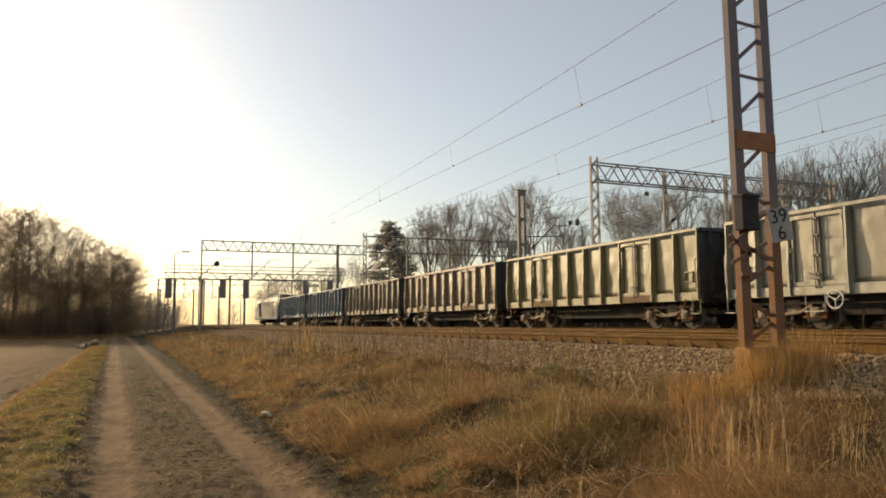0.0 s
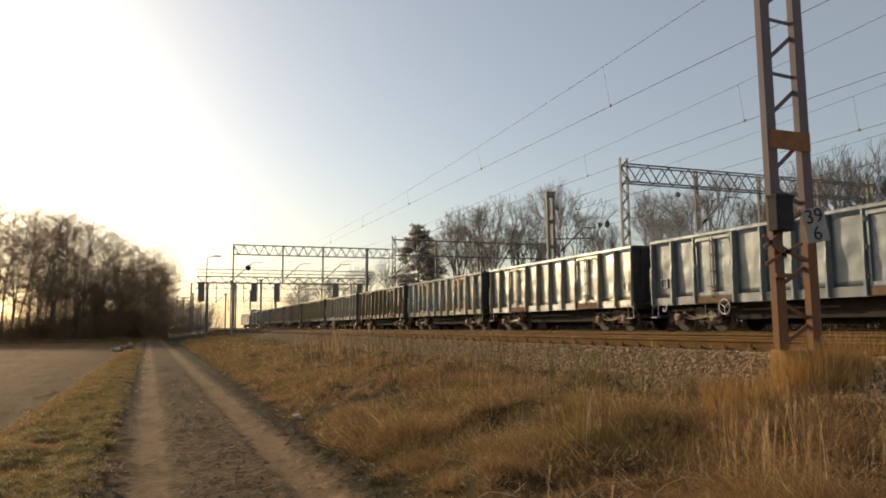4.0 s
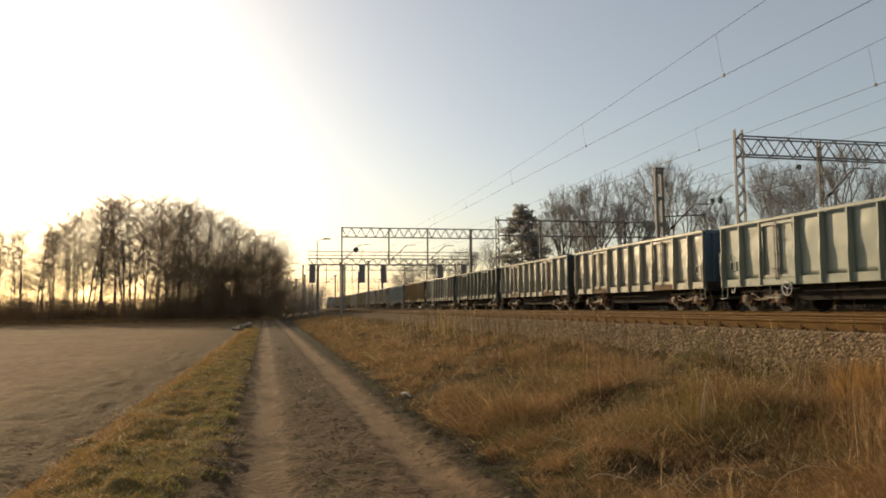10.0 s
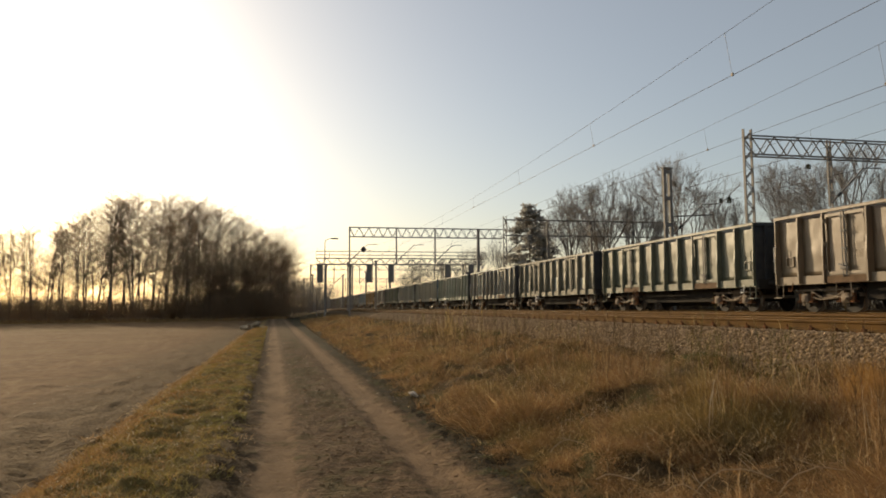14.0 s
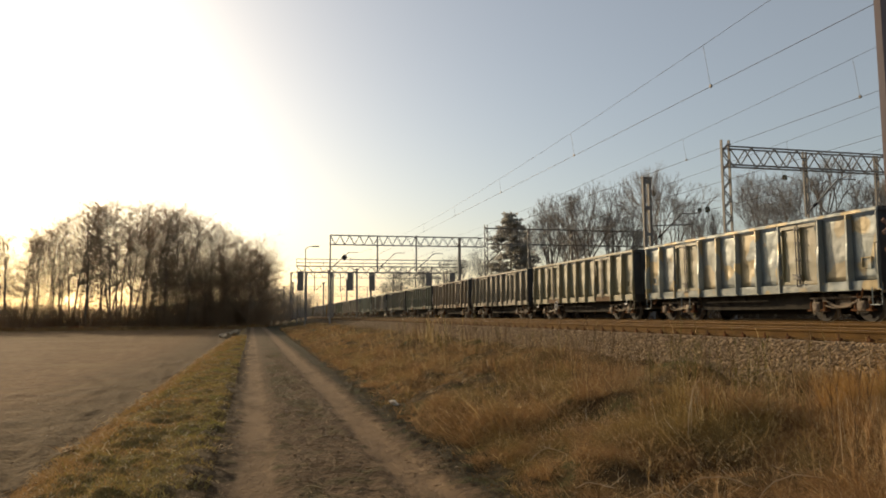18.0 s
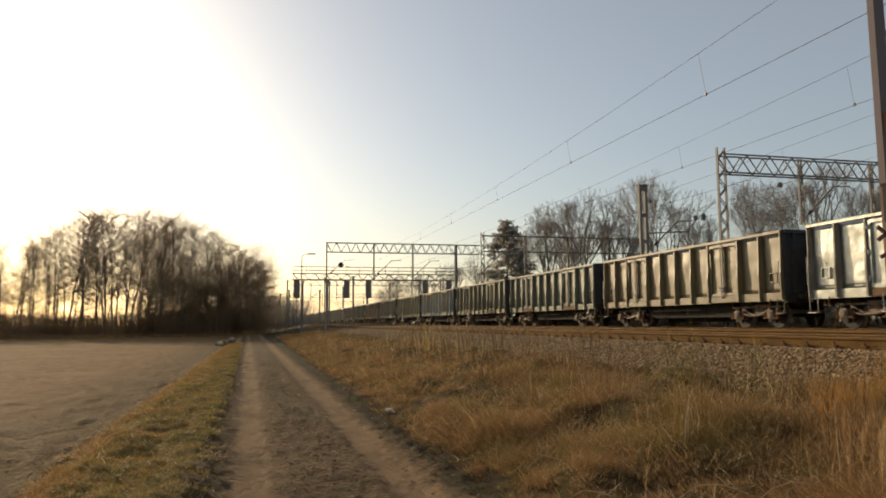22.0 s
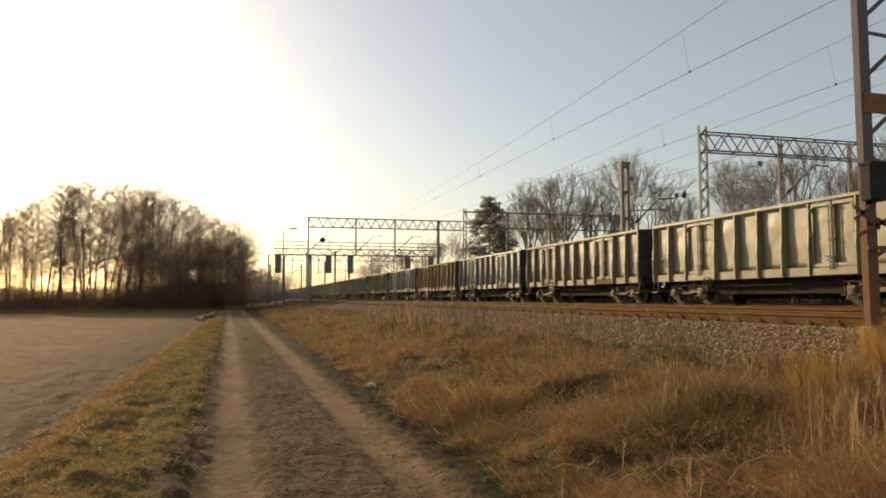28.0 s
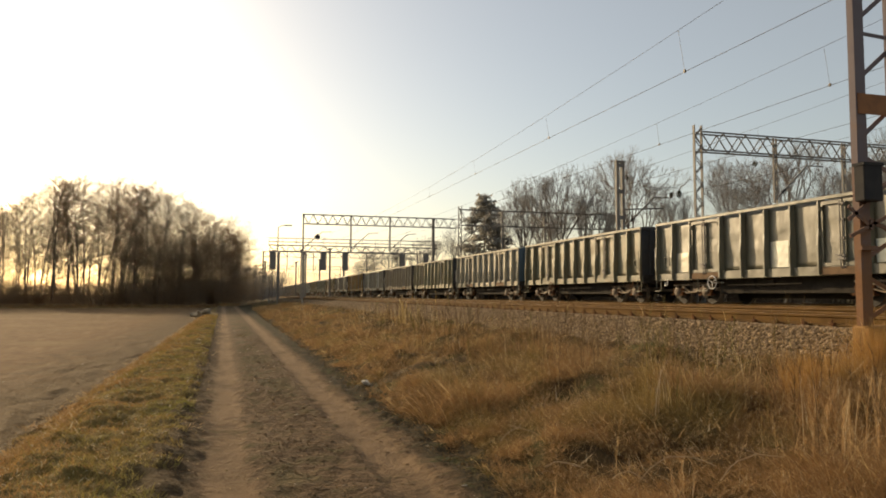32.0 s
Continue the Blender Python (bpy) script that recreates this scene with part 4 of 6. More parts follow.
    g.tube((-1.1, 0, 0), (1.1, 0, 0), 0.075, n=10)
    g.box(-0.86, -0.84, -0.06, 0.06, 0.16, 0.34)
    g.box(-0.86, -0.84, -0.06, 0.06, -0.34, -0.16)
    me = g.mesh("wheelset")
    me.materials.append(WHEEL)
    me.materials.append(TYRE)
    for f in me.polygons:
        if math.hypot(f.center.y, f.center.z) > 0.44:
            f.material_index = 1
    M["wheelset"] = me
    M["axle_box"] = []
    for y in (-0.9, 0.9):
        g = Geo().box(-1.18, -0.94, y - 0.16, y + 0.16, 0.31, 0.62, 0.03)
        g.lathe([(-0.05, 0.13), (0.03, 0.13), (0.05, 0.08)], (-1.16, y, 0.46), (-1, 0, 0), 10)
        M["axle_box"].append(g.mesh("axle_box"))
    M["spring"] = []
    for y in (-1.18, -0.62, 0.62, 1.18):
        g = Geo().lathe([(0.02 + 0.035 * i, 0.075 if i % 2 else 0.055) for i in range(8)], (-1.06, y, 0.36), (0, 0, 1), 8)
        g.box(-1.16, -0.96, y - 0.1, y + 0.1, 0.32, 0.385)
        M["spring"].append(g.mesh("spring"))
    M["block"] = [Geo().prism([(-0.80, 0.22), (-0.70, 0.22), (-0.70, 0.62), (-0.80, 0.62)], y - 0.035, y + 0.035).mesh("brake_block") for y in (-1.41, -0.39, 0.39, 1.41)]
    M["brake_rigging"] = Geo().path([(-1.12, -0.75, 0.62), (-1.12, -0.35, 0.45), (-1.12, 0.2, 0.42), (-1.12, 0.55, 0.5)], 0.028, 6).mesh("brake_lever")
    n = 18
    ring = [(SIDE_X - 0.10, HANDWHEEL_Y + 0.24 * math.cos(2 * math.pi * i / n), 0.80 + 0.24 * math.sin(2 * math.pi * i / n)) for i in range(n + 1)]
    g = Geo().path(ring, 0.02, 6)
    for a in range(3):
        g.tube((SIDE_X - 0.09, HANDWHEEL_Y, 0.80), (SIDE_X - 0.10, HANDWHEEL_Y + 0.24 * math.cos(a * 2.094 + 0.5), 0.80 + 0.24 * math.sin(a * 2.094 + 0.5)), 0.015, n=5)
    g.tube((SIDE_X - 0.12, HANDWHEEL_Y, 0.80), (SIDE_X + 0.4, HANDWHEEL_Y, 0.80), 0.025, n=6)
    M["handwheel"] = g.mesh("brake_handwheel")
    M["step"] = []
    for y in (0.12, BODY_L - 0.12, BODY_L - 3.1):
        wy = 0.17 if y in (0.12, BODY_L - 0.12) else 0.3
        y = min(max(y, wy), BODY_L - wy)
        g = Geo().path([(SIDE_X - 0.02, y - wy, 1.0), (SIDE_X - 0.02, y - wy, 0.5), (SIDE_X - 0.02, y + wy, 0.5), (SIDE_X - 0.02, y + wy, 1.0)], 0.018, 5)
        g.box(SIDE_X - 0.12, SIDE_X + 0.06, y - wy, y + wy, 0.485, 0.51)
        M["step"].append(g.mesh("step"))
    M["rail_hand"] = []
    for y in (0.06, BODY_L - 0.06):
        g = Geo().path([(SIDE_X - 0.03, y, 1.35), (SIDE_X - 0.12, y, 1.4), (SIDE_X - 0.12, y, 2.25), (SIDE_X - 0.03, y, 2.3)], 0.016, 5)
        M["rail_hand"].append(g.mesh("handrail"))
    M["tank"] = Geo().lathe([(0, 0.05), (0.03, 0.17), (0.6, 0.17), (0.63, 0.05)], (-0.75, 6.6, 0.76), (0, 1, 0), 12).box(-0.9, -0.6, 7.6, 7.9, 0.6, 0.9).path([(-1.1, 5.2, 0.7), (-1.1, 8.8, 0.7)], 0.02).mesh("brake_cylinder")
    # shunting hook loops under the sill, which catch the sun
    M["loop"] = [Geo().path([(SIDE_X - 0.02, y - 0.08, 0.98), (SIDE_X - 0.06, y - 0.06, 0.72), (SIDE_X - 0.06, y + 0.1, 0.72), (SIDE_X - 0.02, y + 0.12, 0.84)], 0.022, 5).mesh("tow_hook") for y in (0.75, BODY_L - 0.75)]
    M["label_holder"] = []
    for y in (0.42, BODY_L - 0.78):
        g = Geo()
        for a, b, c, d in ((0.0, 0.36, 1.56, 1.59), (0.0, 0.36, 1.87, 1.90), (0.0, 0.03, 1.59, 1.87), (0.33, 0.36, 1.59, 1.87)):
            g.box(SIDE_X + 0.08, SIDE_X + 0.125, y + a, y + b, c, d)
        M["label_holder"].append(g.mesh("label_holder"))
    M["load"] = []
    for v in range(3):
        hs = random.Random(30 + v)
        heaps = [(hs.uniform(1.5, BODY_L - 1.5), hs.uniform(-0.4, 0.4), hs.uniform(0.7, 1.2), hs.uniform(0.25, 0.52)) for _ in range(4)]
        vs, fs = [], []
        nx, ny = 9, 44
        for j in range(ny + 1):
            for i in range(nx + 1):
                x, y = -1.22 + 2.44 * i / nx, 0.06 + (BODY_L - 0.12) * j / ny
                h = sum(a * math.exp(-((y - cy) ** 2 / r**2 + (x - cx) ** 2 / 0.6)) for cy, cx, r, a in heaps)
                vs.append((x, y, 2.86 + h + hs.uniform(-0.09, 0.09)))
        for j in range(ny):
            for i in range(nx):
                a = j * (nx + 1) + i
                fs.append((a, a + 1, a + nx + 2, a + nx + 1))
        M["load"].append(Geo().add(vs, fs).mesh("coal_load"))


DOOR_RUST = plain("rust_brown_flap", (0.20, 0.125, 0.07), (0.13, 0.085, 0.05), 0.85, 0.0, 3.0, 30.0, 9.0, 0.25, 0.2)
wagon_meshes()
WHEELSETS = {-0.9: [], 0.9: []}


def build_wagon(n, scheme, label, load, variant):
    M, P = WAGON_MESH, PAINTS[scheme]
    w = thing("open_wagon", label, "freight wagon", pose(TRAIN_X, 18.04 - WAGON_PITCH * n, RAIL_Z), "wagons of the train")
    frame_ = part("underframe", M["floor"], DARK, w)
    for i in range(2):
        part("headstock", M["beam"][i], DARK, frame_)
    part("side_wall", M["far_side"], P, w)
    for key in ("top_rail", "top_rail_far"):
        part("top_rail", M[key], P, w)
    for key in ("sill", "sill_far"):
        part("side_sill", M[key], P, w)
    for i in range(2):
        coat, look_of = (PAINTS["blue"], "dark blue end wall") if n in (10, 27) else (END_SHADE, "end wall coloured near-black for its shade")
        wall = part("end_wall", M["end"][i], coat, w, look_of)
        part("end_rail", M["end_cap"][i], coat, wall)
        for me in M["end_post"][i * 4:i * 4 + 4]:
            part("end_post", me, coat, wall)
    for i, me in enumerate(M["panel"][variant % 5]):
        part("panel", me, P, w)
    for i, me in enumerate(M["leaf"]):
        leaf = part("door_leaf", me, PAINTS["khaki"] if n == 18 else P, w, "yellow-brown door leaf" if n == 18 else "")
        for h in M["hinge"][i]:
            part("hinge", h, P, leaf)
    for me in M["door_back"]:
        part("door_frame", me, DARK, w)
    for me in M["door_sill"]:
        part("door_sill", me, (P, DOOR_RUST, P, DOOR_RUST, DOOR_RUST)[variant % 5], w, "rust-brown flap under the door")
    for me in M["lock"]:
        part("door_lock", me, GREY_STEEL, w)
    for me in M["post"]:
        part("stanchion", me, POST_PAINT if scheme == "silver" else P, w)
    # white patches of wagon 29; on wagon 13 they imitate glints on dents
    if scheme == "spotted":
        for k, z1 in ((1, 1.9), (3, 2.1), (6, 2.0)):
            a, b = [(p, q) for kind, p, q in BAYS if kind == "p"][k]
            plate = Geo().box(SIDE_X + 0.095, SIDE_X + 0.118, a + 0.12, b - 0.12, BELT + 0.02, z1)
            part("repair_plate", plate, PAINTS["silver"], w, "bright bare metal plate on the panel")
    for me in M["label_holder"]:
        part("label_holder", me, P, w)
    if load:
        part("coal_load", M["load"][variant % 3], COAL, w, "black coal heap")
    for me in M["buffer"]:
        part("buffer", me, DARK, frame_)
    for me in M["hook"]:
        part("coupling", me, DARK, frame_)
    for yb in (1.94, BODY_L - 1.94):
        bo = part("bogie", M["bogie"], BOGIE, w)
        bo.location = (0, yb, 0)
        for k, y in enumerate((-0.9, 0.9)):
            ws = part("wheelset", M["wheelset"], WHEEL, bo)
            ws.location = (0, y, 0.46)
            WHEELSETS[y].append(ws)
            part("axle_box", M["axle_box"][k], BOGIE, bo)
        for me in M["spring"]:
            part("spring", me, RUST, bo)
        for me in M["block"]:
            part("brake_block", me, BOGIE, bo)
        part("brake_lever", M["brake_rigging"], BOGIE, bo)
    if variant % 3 != 1:
        part("brake_handwheel", M["handwheel"], WHITE if variant % 2 else RUST, w, "hand brake wheel on the side")
    for me in M["step"]:
        part("step", me, P, w)
    for me in M["rail_hand"]:
        part("handrail", me, WHITE if variant % 2 else P, w)
    for me in M["loop"]:
        part("tow_hook", me, WHITE if variant % 3 == 0 else RUST, w)
    part("brake_cylinder", M["tank"], DARK, w)
    return w


SCHEMES = {
    "olive": "olive painted high-sided open freight wagon with rust streaks",
    "brown": "faded brown high-sided open freight wagon with rust",
    "ochre": "ochre-brown high-sided open freight wagon, stained and worn",
    "orange": "rust-orange high-sided open freight wagon",
    "green": "grey-green high-sided open freight wagon with dented panels",
    "silver": "pale grey high-sided open wagon gleaming in the sun",
    "slate": "blue-grey high-sided open freight wagon with worn paint",
    "patched": "grey high-sided open wagon with yellowish repaired patches",
    "dusty": "dusty tan-grey high-sided open freight wagon, sun-bleached",
    "bleached": "sun-bleached pale grey high-sided open freight wagon",
    "khaki": "khaki painted high-sided open freight wagon",
    "pale": "pale grey-green high-sided open freight wagon with worn paint",
    "sage": "sage green high-sided open freight wagon with tan stains",
    "blue": "faded blue high-sided open freight wagon",
    "spotted": "grey-olive high-sided open freight wagon with white patches",
}
# from the locomotive back, wagon -4 first
CONSIST = ("blue blue dusty brown olive bleached ochre patched silver slate orange silver green bleached bleached pale silver spotted "
           "green brown dusty khaki patched sage green ochre silver orange silver dusty khaki bleached sage spotted olive").split()
LOADED = {0: 1, 1: 1, 2: 1, 5: 1, 9: 1, 11: 1, 13: 1, 15: 1, 18: 1, 21: 1, 28: 1, 25: 1, -2: 1}
WAGONS = []
for i, sch in enumerate(CONSIST):
    n = i - 4
    WAGONS.append((n, build_wagon(n, sch, SCHEMES[sch] + (" and coal heap" if LOADED.get(n) else ""), bool(LOADED.get(n)), i)))

LOCO_WHITE = plain("locomotive_cream_paint", (0.21, 0.172, 0.145), (0.165, 0.135, 0.115), 0.6, 0.0, 2.0, 30.0)
LOCO_BLUE = plain("locomotive_blue_paint", (0.07, 0.095, 0.12), (0.09, 0.11, 0.125), 0.5, 0.0, 2.0, 30.0)
GLASS = plain("dark_window_glass", (0.02, 0.022, 0.025), (0.03, 0.03, 0.032), 0.08, 0.0, 2.0, 30.0, 9.0, 0.0)


def build_loco():
    y0 = 18.04 + 4 * WAGON_PITCH + 13.9
    lo = thing("locomotive", "dusty grey and blue electric locomotive heading the freight train", "locomotive", pose(TRAIN_X, y0, RAIL_Z))
    body = [(-1.45, 1.15), (1.45, 1.15), (1.48, 2.6), (1.25, 3.55), (0.9, 3.8), (-0.9, 3.8), (-1.25, 3.55), (-1.48, 2.6)]
    part("body", Geo().prism(body[::-1], 1.0, 16.4), LOCO_WHITE, lo)
    for a, b in ((0.5, 1.0), (16.4, 16.9)):
        part("cab_front", Geo().prism([(x * 0.94, z * 0.97 + 0.03) for x, z in body[::-1]], a, b), LOCO_BLUE, lo)
    part("skirt", Geo().box(-1.48, 1.48, 0.6, 16.8, 0.85, 1.15, 0.02), LOCO_BLUE, lo)
    for y in (2.0, 14.9):
        part("window", Geo().box(-1.5, -1.46, y - 0.35, y + 0.35, 2.45, 3.05), GLASS, lo)
    for y in (5, 7, 9, 11, 13):
        part("grille", Geo().box(-1.5, -1.46, y - 0.6, y + 0.6, 2.5, 3.1), GREY_STEEL, lo)
    for y in (3.6, 13.6):
        part("door", Geo().box(-1.5, -1.46, y - 0.35, y + 0.35, 1.2, 3.1), LOCO_BLUE, lo)
    part("roof_gear", Geo().box(-0.5, 0.5, 4, 13, 3.8, 4.0), GREY_STEEL, lo)
    panto = Geo()
    for x in (-0.5, 0.5):
        panto.path([(x, 2.6, 4.0), (x * 0.8, 4.0, 4.9), (x * 0.8, 2.9, 5.6)], 0.03)
    panto.bar((-0.9, 2.9, 5.6), (0.9, 2.9, 5.6), 0.06)
    part("pantograph", panto, GREY_STEEL, lo)
    for yb in (3.6, 13.6):
        bo = part("bogie", WAGON_MESH["bogie"], DARK, lo)
        bo.location = (0, yb, 0)
        for y in (-0.9, 0.9):
            ws = part("wheelset", WAGON_MESH["wheelset"], WHEEL, bo)
            ws.location = (0, y, 0.46)
            WHEELSETS[y].append(ws)
    for x in (-0.875, 0.875):
        part("buffer", Geo().lathe([(0, 0.11), (0.3, 0.1), (0.31, 0.2), (0.35, 0.2)], (x, 0.5, 1.04), (0, -1, 0), 12), DARK, lo)
    return lo, y0


LOCO, LOCO_Y = build_loco()


# ======== trees ========
def fork(rng, height, bole=0.22, decay=0.8, levels=9, angle=0.5, lift=0.12, r0=None, thin=0.006, three=0.3):
    """A bare crown by forking: a bole that divides again and again into finer, rising branches."""
    wood, fine = Geo(), Geo()
    r0 = r0 or height * 0.013

    def bough(p, d, length, r, level):
        mid = p + (d + Vector((rng.uniform(-1, 1), rng.uniform(-1, 1), rng.uniform(-0.3, 0.3))) * 0.12) * (length * 0.5)
        q = mid + (d + Vector((rng.uniform(-1, 1), rng.uniform(-1, 1), rng.uniform(0, 0.4))) * 0.12).normalized() * (length * 0.5)
        r1 = max(r * 0.80, thin)
        g, n = (wood, 6 if level == 0 else 4) if level < 4 else (fine, 3)
        g.tube(p, mid, max(r, thin), (max(r, thin) + r1) / 2, n, False)
        g.tube(mid, q, (max(r, thin) + r1) / 2, r1, n, False)
        if level >= levels:
            return
        kids = 3 if rng.random() < three or level == 0 else 2
        turn = rng.uniform(0, 6.283)
        for i in range(kids):
            a = turn + 6.283 * i / kids + rng.uniform(-0.5, 0.5)
            t = angle * rng.uniform(0.45, 1.25) * (0.5 if i == 0 and level < 3 else 1.0)
            side = Matrix.Rotation(a, 3, d) @ d.orthogonal().normalized()
            nd = (d * math.cos(t) + side * math.sin(t) + Vector((0, 0, lift))).normalized()
            bough(q, nd, length * decay * rng.uniform(0.8, 1.12), r * (0.66 if kids == 3 else 0.74), level + 1)
        if level > 2:
            for _ in range(3):
                side = Matrix.Rotation(rng.uniform(0, 6.283), 3, d) @ d.orthogonal().normalized()
                e = p.lerp(q, rng.uniform(0.2, 0.9))
                f = e + (d * 0.7 + side * rng.uniform(0.5, 1.0)) * length * rng.uniform(0.35, 0.7)
                fine.tube(e, f, max(r * 0.35, thin * 0.8), thin * 0.6, 3, False)

    bough(Vector((0, 0, -0.3)), Vector((rng.uniform(-0.08, 0.08), rng.uniform(-0.08, 0.08), 1)).normalized(), height * bole, r0, 0)
    return wood, fine


def alder(rng, height, reach, bole=0.34, boughs=36, thin=0.011, layered=0.0):
    """A slim straight trunk with spreading, finely twigged boughs in its upper part."""
    wood, fine = Geo(), Geo()
    pts = [Vector((0, 0, -0.3))]
    d = Vector((rng.uniform(-0.05, 0.05), rng.uniform(-0.05, 0.05), 1))
    for s in range(8):
        d = (d + Vector((rng.uniform(-1, 1), rng.uniform(-1, 1), 0)) * 0.05).normalized()
        pts.append(pts[-1] + d * (height + 0.3) / 8)
    r0 = height * 0.0075
    for s in range(8):
        wood.tube(pts[s], pts[s + 1], r0 * (1 - s / 8.6), r0 * (1 - (s + 1) / 8.6), 5, False)
    for b in range(boughs):
        rel = bole + (0.985 - bole) * (b + rng.random()) / boughs
        k = rel * 8
        p = pts[int(k)].lerp(pts[min(int(k) + 1, 8)], k - int(k))
        q = (rel - bole) / (1 - bole)
        length = reach * 1.2 * math.sqrt(max(0.06, 1 - ((q - 0.38) / 0.68) ** 2)) * rng.uniform(0.6, 1.2) * (0.45 if rng.random() < 0.2 else 1.0)
        a = rng.uniform(0, 6.283)
        up = rng.uniform(0.2, 0.8) + 0.35 * q - layered
        bd = Vector((math.cos(a), math.sin(a), up)).normalized()
        for s in range(3):
            bd = (bd + Vector((rng.uniform(-1, 1), rng.uniform(-1, 1), rng.uniform(-0.2, 0.5) - layered * 0.4)) * 0.2).normalized()
            e = p + bd * length / 3
            (wood if s == 0 else fine).tube(p, e, max(r0 * 0.3 * (1 - s / 3.4), thin), max(r0 * 0.3 * (1 - (s + 1) / 3.4), thin), 3, False)
            for _ in range(3):
                f = p.lerp(e, rng.random())
                td = (bd * 0.7 + Vector((rng.uniform(-1, 1), rng.uniform(-1, 1), rng.uniform(-0.5, 0.7) * (1 - layered)))).normalized()
                tip = f + td * length * rng.uniform(0.22, 0.45)
                fine.tube(f, tip, thin, thin * 0.7, 3, False)
                for _ in range(4):
                    h = f.lerp(tip, rng.uniform(0.15, 1))
                    fine.tube(h, h + (td * 0.6 + Vector((rng.uniform(-1, 1), rng.uniform(-1, 1), rng.uniform(-0.5, 0.8) * (1 - layered)))) * length * rng.uniform(0.08, 0.2), thin * 0.8, thin * 0.5, 3, False)
            p = e
    return wood, fine


def conifer(rng, height, width):
    """A dull conifer: trunk, drooping boughs and many small needle clumps."""
    wood, fine = Geo(), Geo()
    wood.tube((0, 0, -0.3), (0, 0, height), height * 0.014, 0.02, 7, False)
    for i in range(150):
        z = height * (0.12 + 0.86 * i / 150)
        reach = width * (1 - (z / height) ** 5.0) * rng.uniform(0.6, 1.1) + 0.25
        a = rng.uniform(0, 6.283)
        tip = Vector((math.cos(a) * reach, math.sin(a) * reach, z - reach * 0.15))
        wood.tube((0, 0, z), tip, 0.03, 0.012, 3, False)
        for k in range(int(6 + 8 * reach)):
            c = Vector((0, 0, z)).lerp(tip, rng.uniform(0.25, 1.0))
            for _ in range(3):
                d = Vector((rng.uniform(-1, 1), rng.uniform(-1, 1), rng.uniform(-0.7, 0.5))) * 0.46
                e = Vector((rng.uniform(-1, 1), rng.uniform(-1, 1), rng.uniform(-1, 1))) * 0.12
                fine.add([c, c + d + e, c + d - e], [(0, 1, 2)])
    return wood, fine


def shrub(rng, h, w, stems=46):
    """A thicket of thin bare stems."""
    g = Geo()
    for _ in range(stems):
        a, r = rng.uniform(0, 6.283), w * rng.random() ** 0.6
        p = Vector((math.cos(a) * r * 0.7, math.sin(a) * r * 0.7, -0.1))
        d = Vector((math.cos(a) * 0.35, math.sin(a) * 0.35, 1)).normalized()
        for s in range(3):
            q = p + (d + Vector((rng.uniform(-1, 1), rng.uniform(-1, 1), 0)) * 0.25).normalized() * h * rng.uniform(0.24, 0.4)
            g.tube(p, q, 0.020 - 0.005 * s, 0.015 - 0.004 * s, 3, False)
            for _ in range(6):
                e = p.lerp(q, rng.random())
                f = e + Vector((rng.uniform(-1, 1), rng.uniform(-1, 1), rng.uniform(0.0, 1.0))) * h * 0.16
                g.tube(e, f, 0.008, 0.005, 3, False)
            p = q
    return g


def tree_kit(seed, maker, **kw):
    wood, fine = maker(random.Random(seed), **kw)
    return wood.mesh("trunk"), fine.mesh("crown")


TALL = [tree_kit(40 + i, alder, height=20.0, reach=(5.2, 4.6, 5.8)[i % 3], bole=(0.22, 0.12, 0.30)[i % 3], boughs=(62, 68, 58)[i % 3], thin=0.0078) for i in range(6)]
BROAD = [tree_kit(60 + i, fork, height=13.5, bole=0.21, decay=0.805, levels=9, angle=0.44, lift=0.10, r0=0.19, thin=0.0036, three=0.14) for i in range(5)]
LAYERED = [tree_kit(70 + i, alder, height=13.0, reach=4.6, bole=0.2, boughs=60, thin=0.0085, layered=0.2) for i in range(2)]
DENSE = [tree_kit(80 + i, alder, height=13.0, reach=4.2, bole=0.03, boughs=80, thin=0.013) for i in range(2)]
FIR = [tree_kit(88, conifer, height=12.0, width=3.1)]


def kit_height(kit):
    return max(max(v.co.z for v in me.vertices) for me in kit)


TALL_H, BROAD_H, DENSE_H, LAYERED_H = [[kit_height(k) for k in kits] for kits in (TALL, BROAD, DENSE, LAYERED)]
THICKET = [shrub(random.Random(90 + i), 4.0, 3.0, 60).mesh("thicket") for i in range(3)]
for _m in THICKET:
    _m.materials.append(TWIG)
UNDERWOOD = [shrub(random.Random(94 + i), 4.0, 3.6, 80).mesh("thicket") for i in range(2)]
for _m in UNDERWOOD:
    _m.materials.append(WOOD_TWIG)
FILLERS = [shrub(random.Random(97 + i), 1.6, 2.2, 60).mesh("brambles") for i in range(2)]
for _m in FILLERS:
    _m.materials.append(FILLER_STEM)


def plant(kit, x, y, scale, turn, label, fine_mat, group):
    t = thing("tree", label, "tree", Matrix.Translation((x, y, ground_z(x, y))) @ Matrix.Rotation(turn, 4, "Z") @ Matrix.Diagonal((scale[0], scale[0], scale[1], 1)), group)
    part("trunk", kit[0], BARK, t)
    part("crown", kit[1], fine_mat, t)
    return t


# direction, distance, rise of the top, variant
FAR_BUSHES = ((0.3, 128, 0.043, 0), (0.9, 136, 0.047, 1), (1.5, 130, 0.046, 0), (2.1, 136, 0.041, 1), (2.7, 122, 0.033, 0), (3.1, 112, 0.025, 1),
              (10.3, 172, 0.066, 1), (11.0, 165, 0.073, 0), (9.7, 180, 0.055, 0), (12.3, 160, 0.062, 1), (6.6, 250, 0.024, 0), (7.6, 240, 0.030, 1))


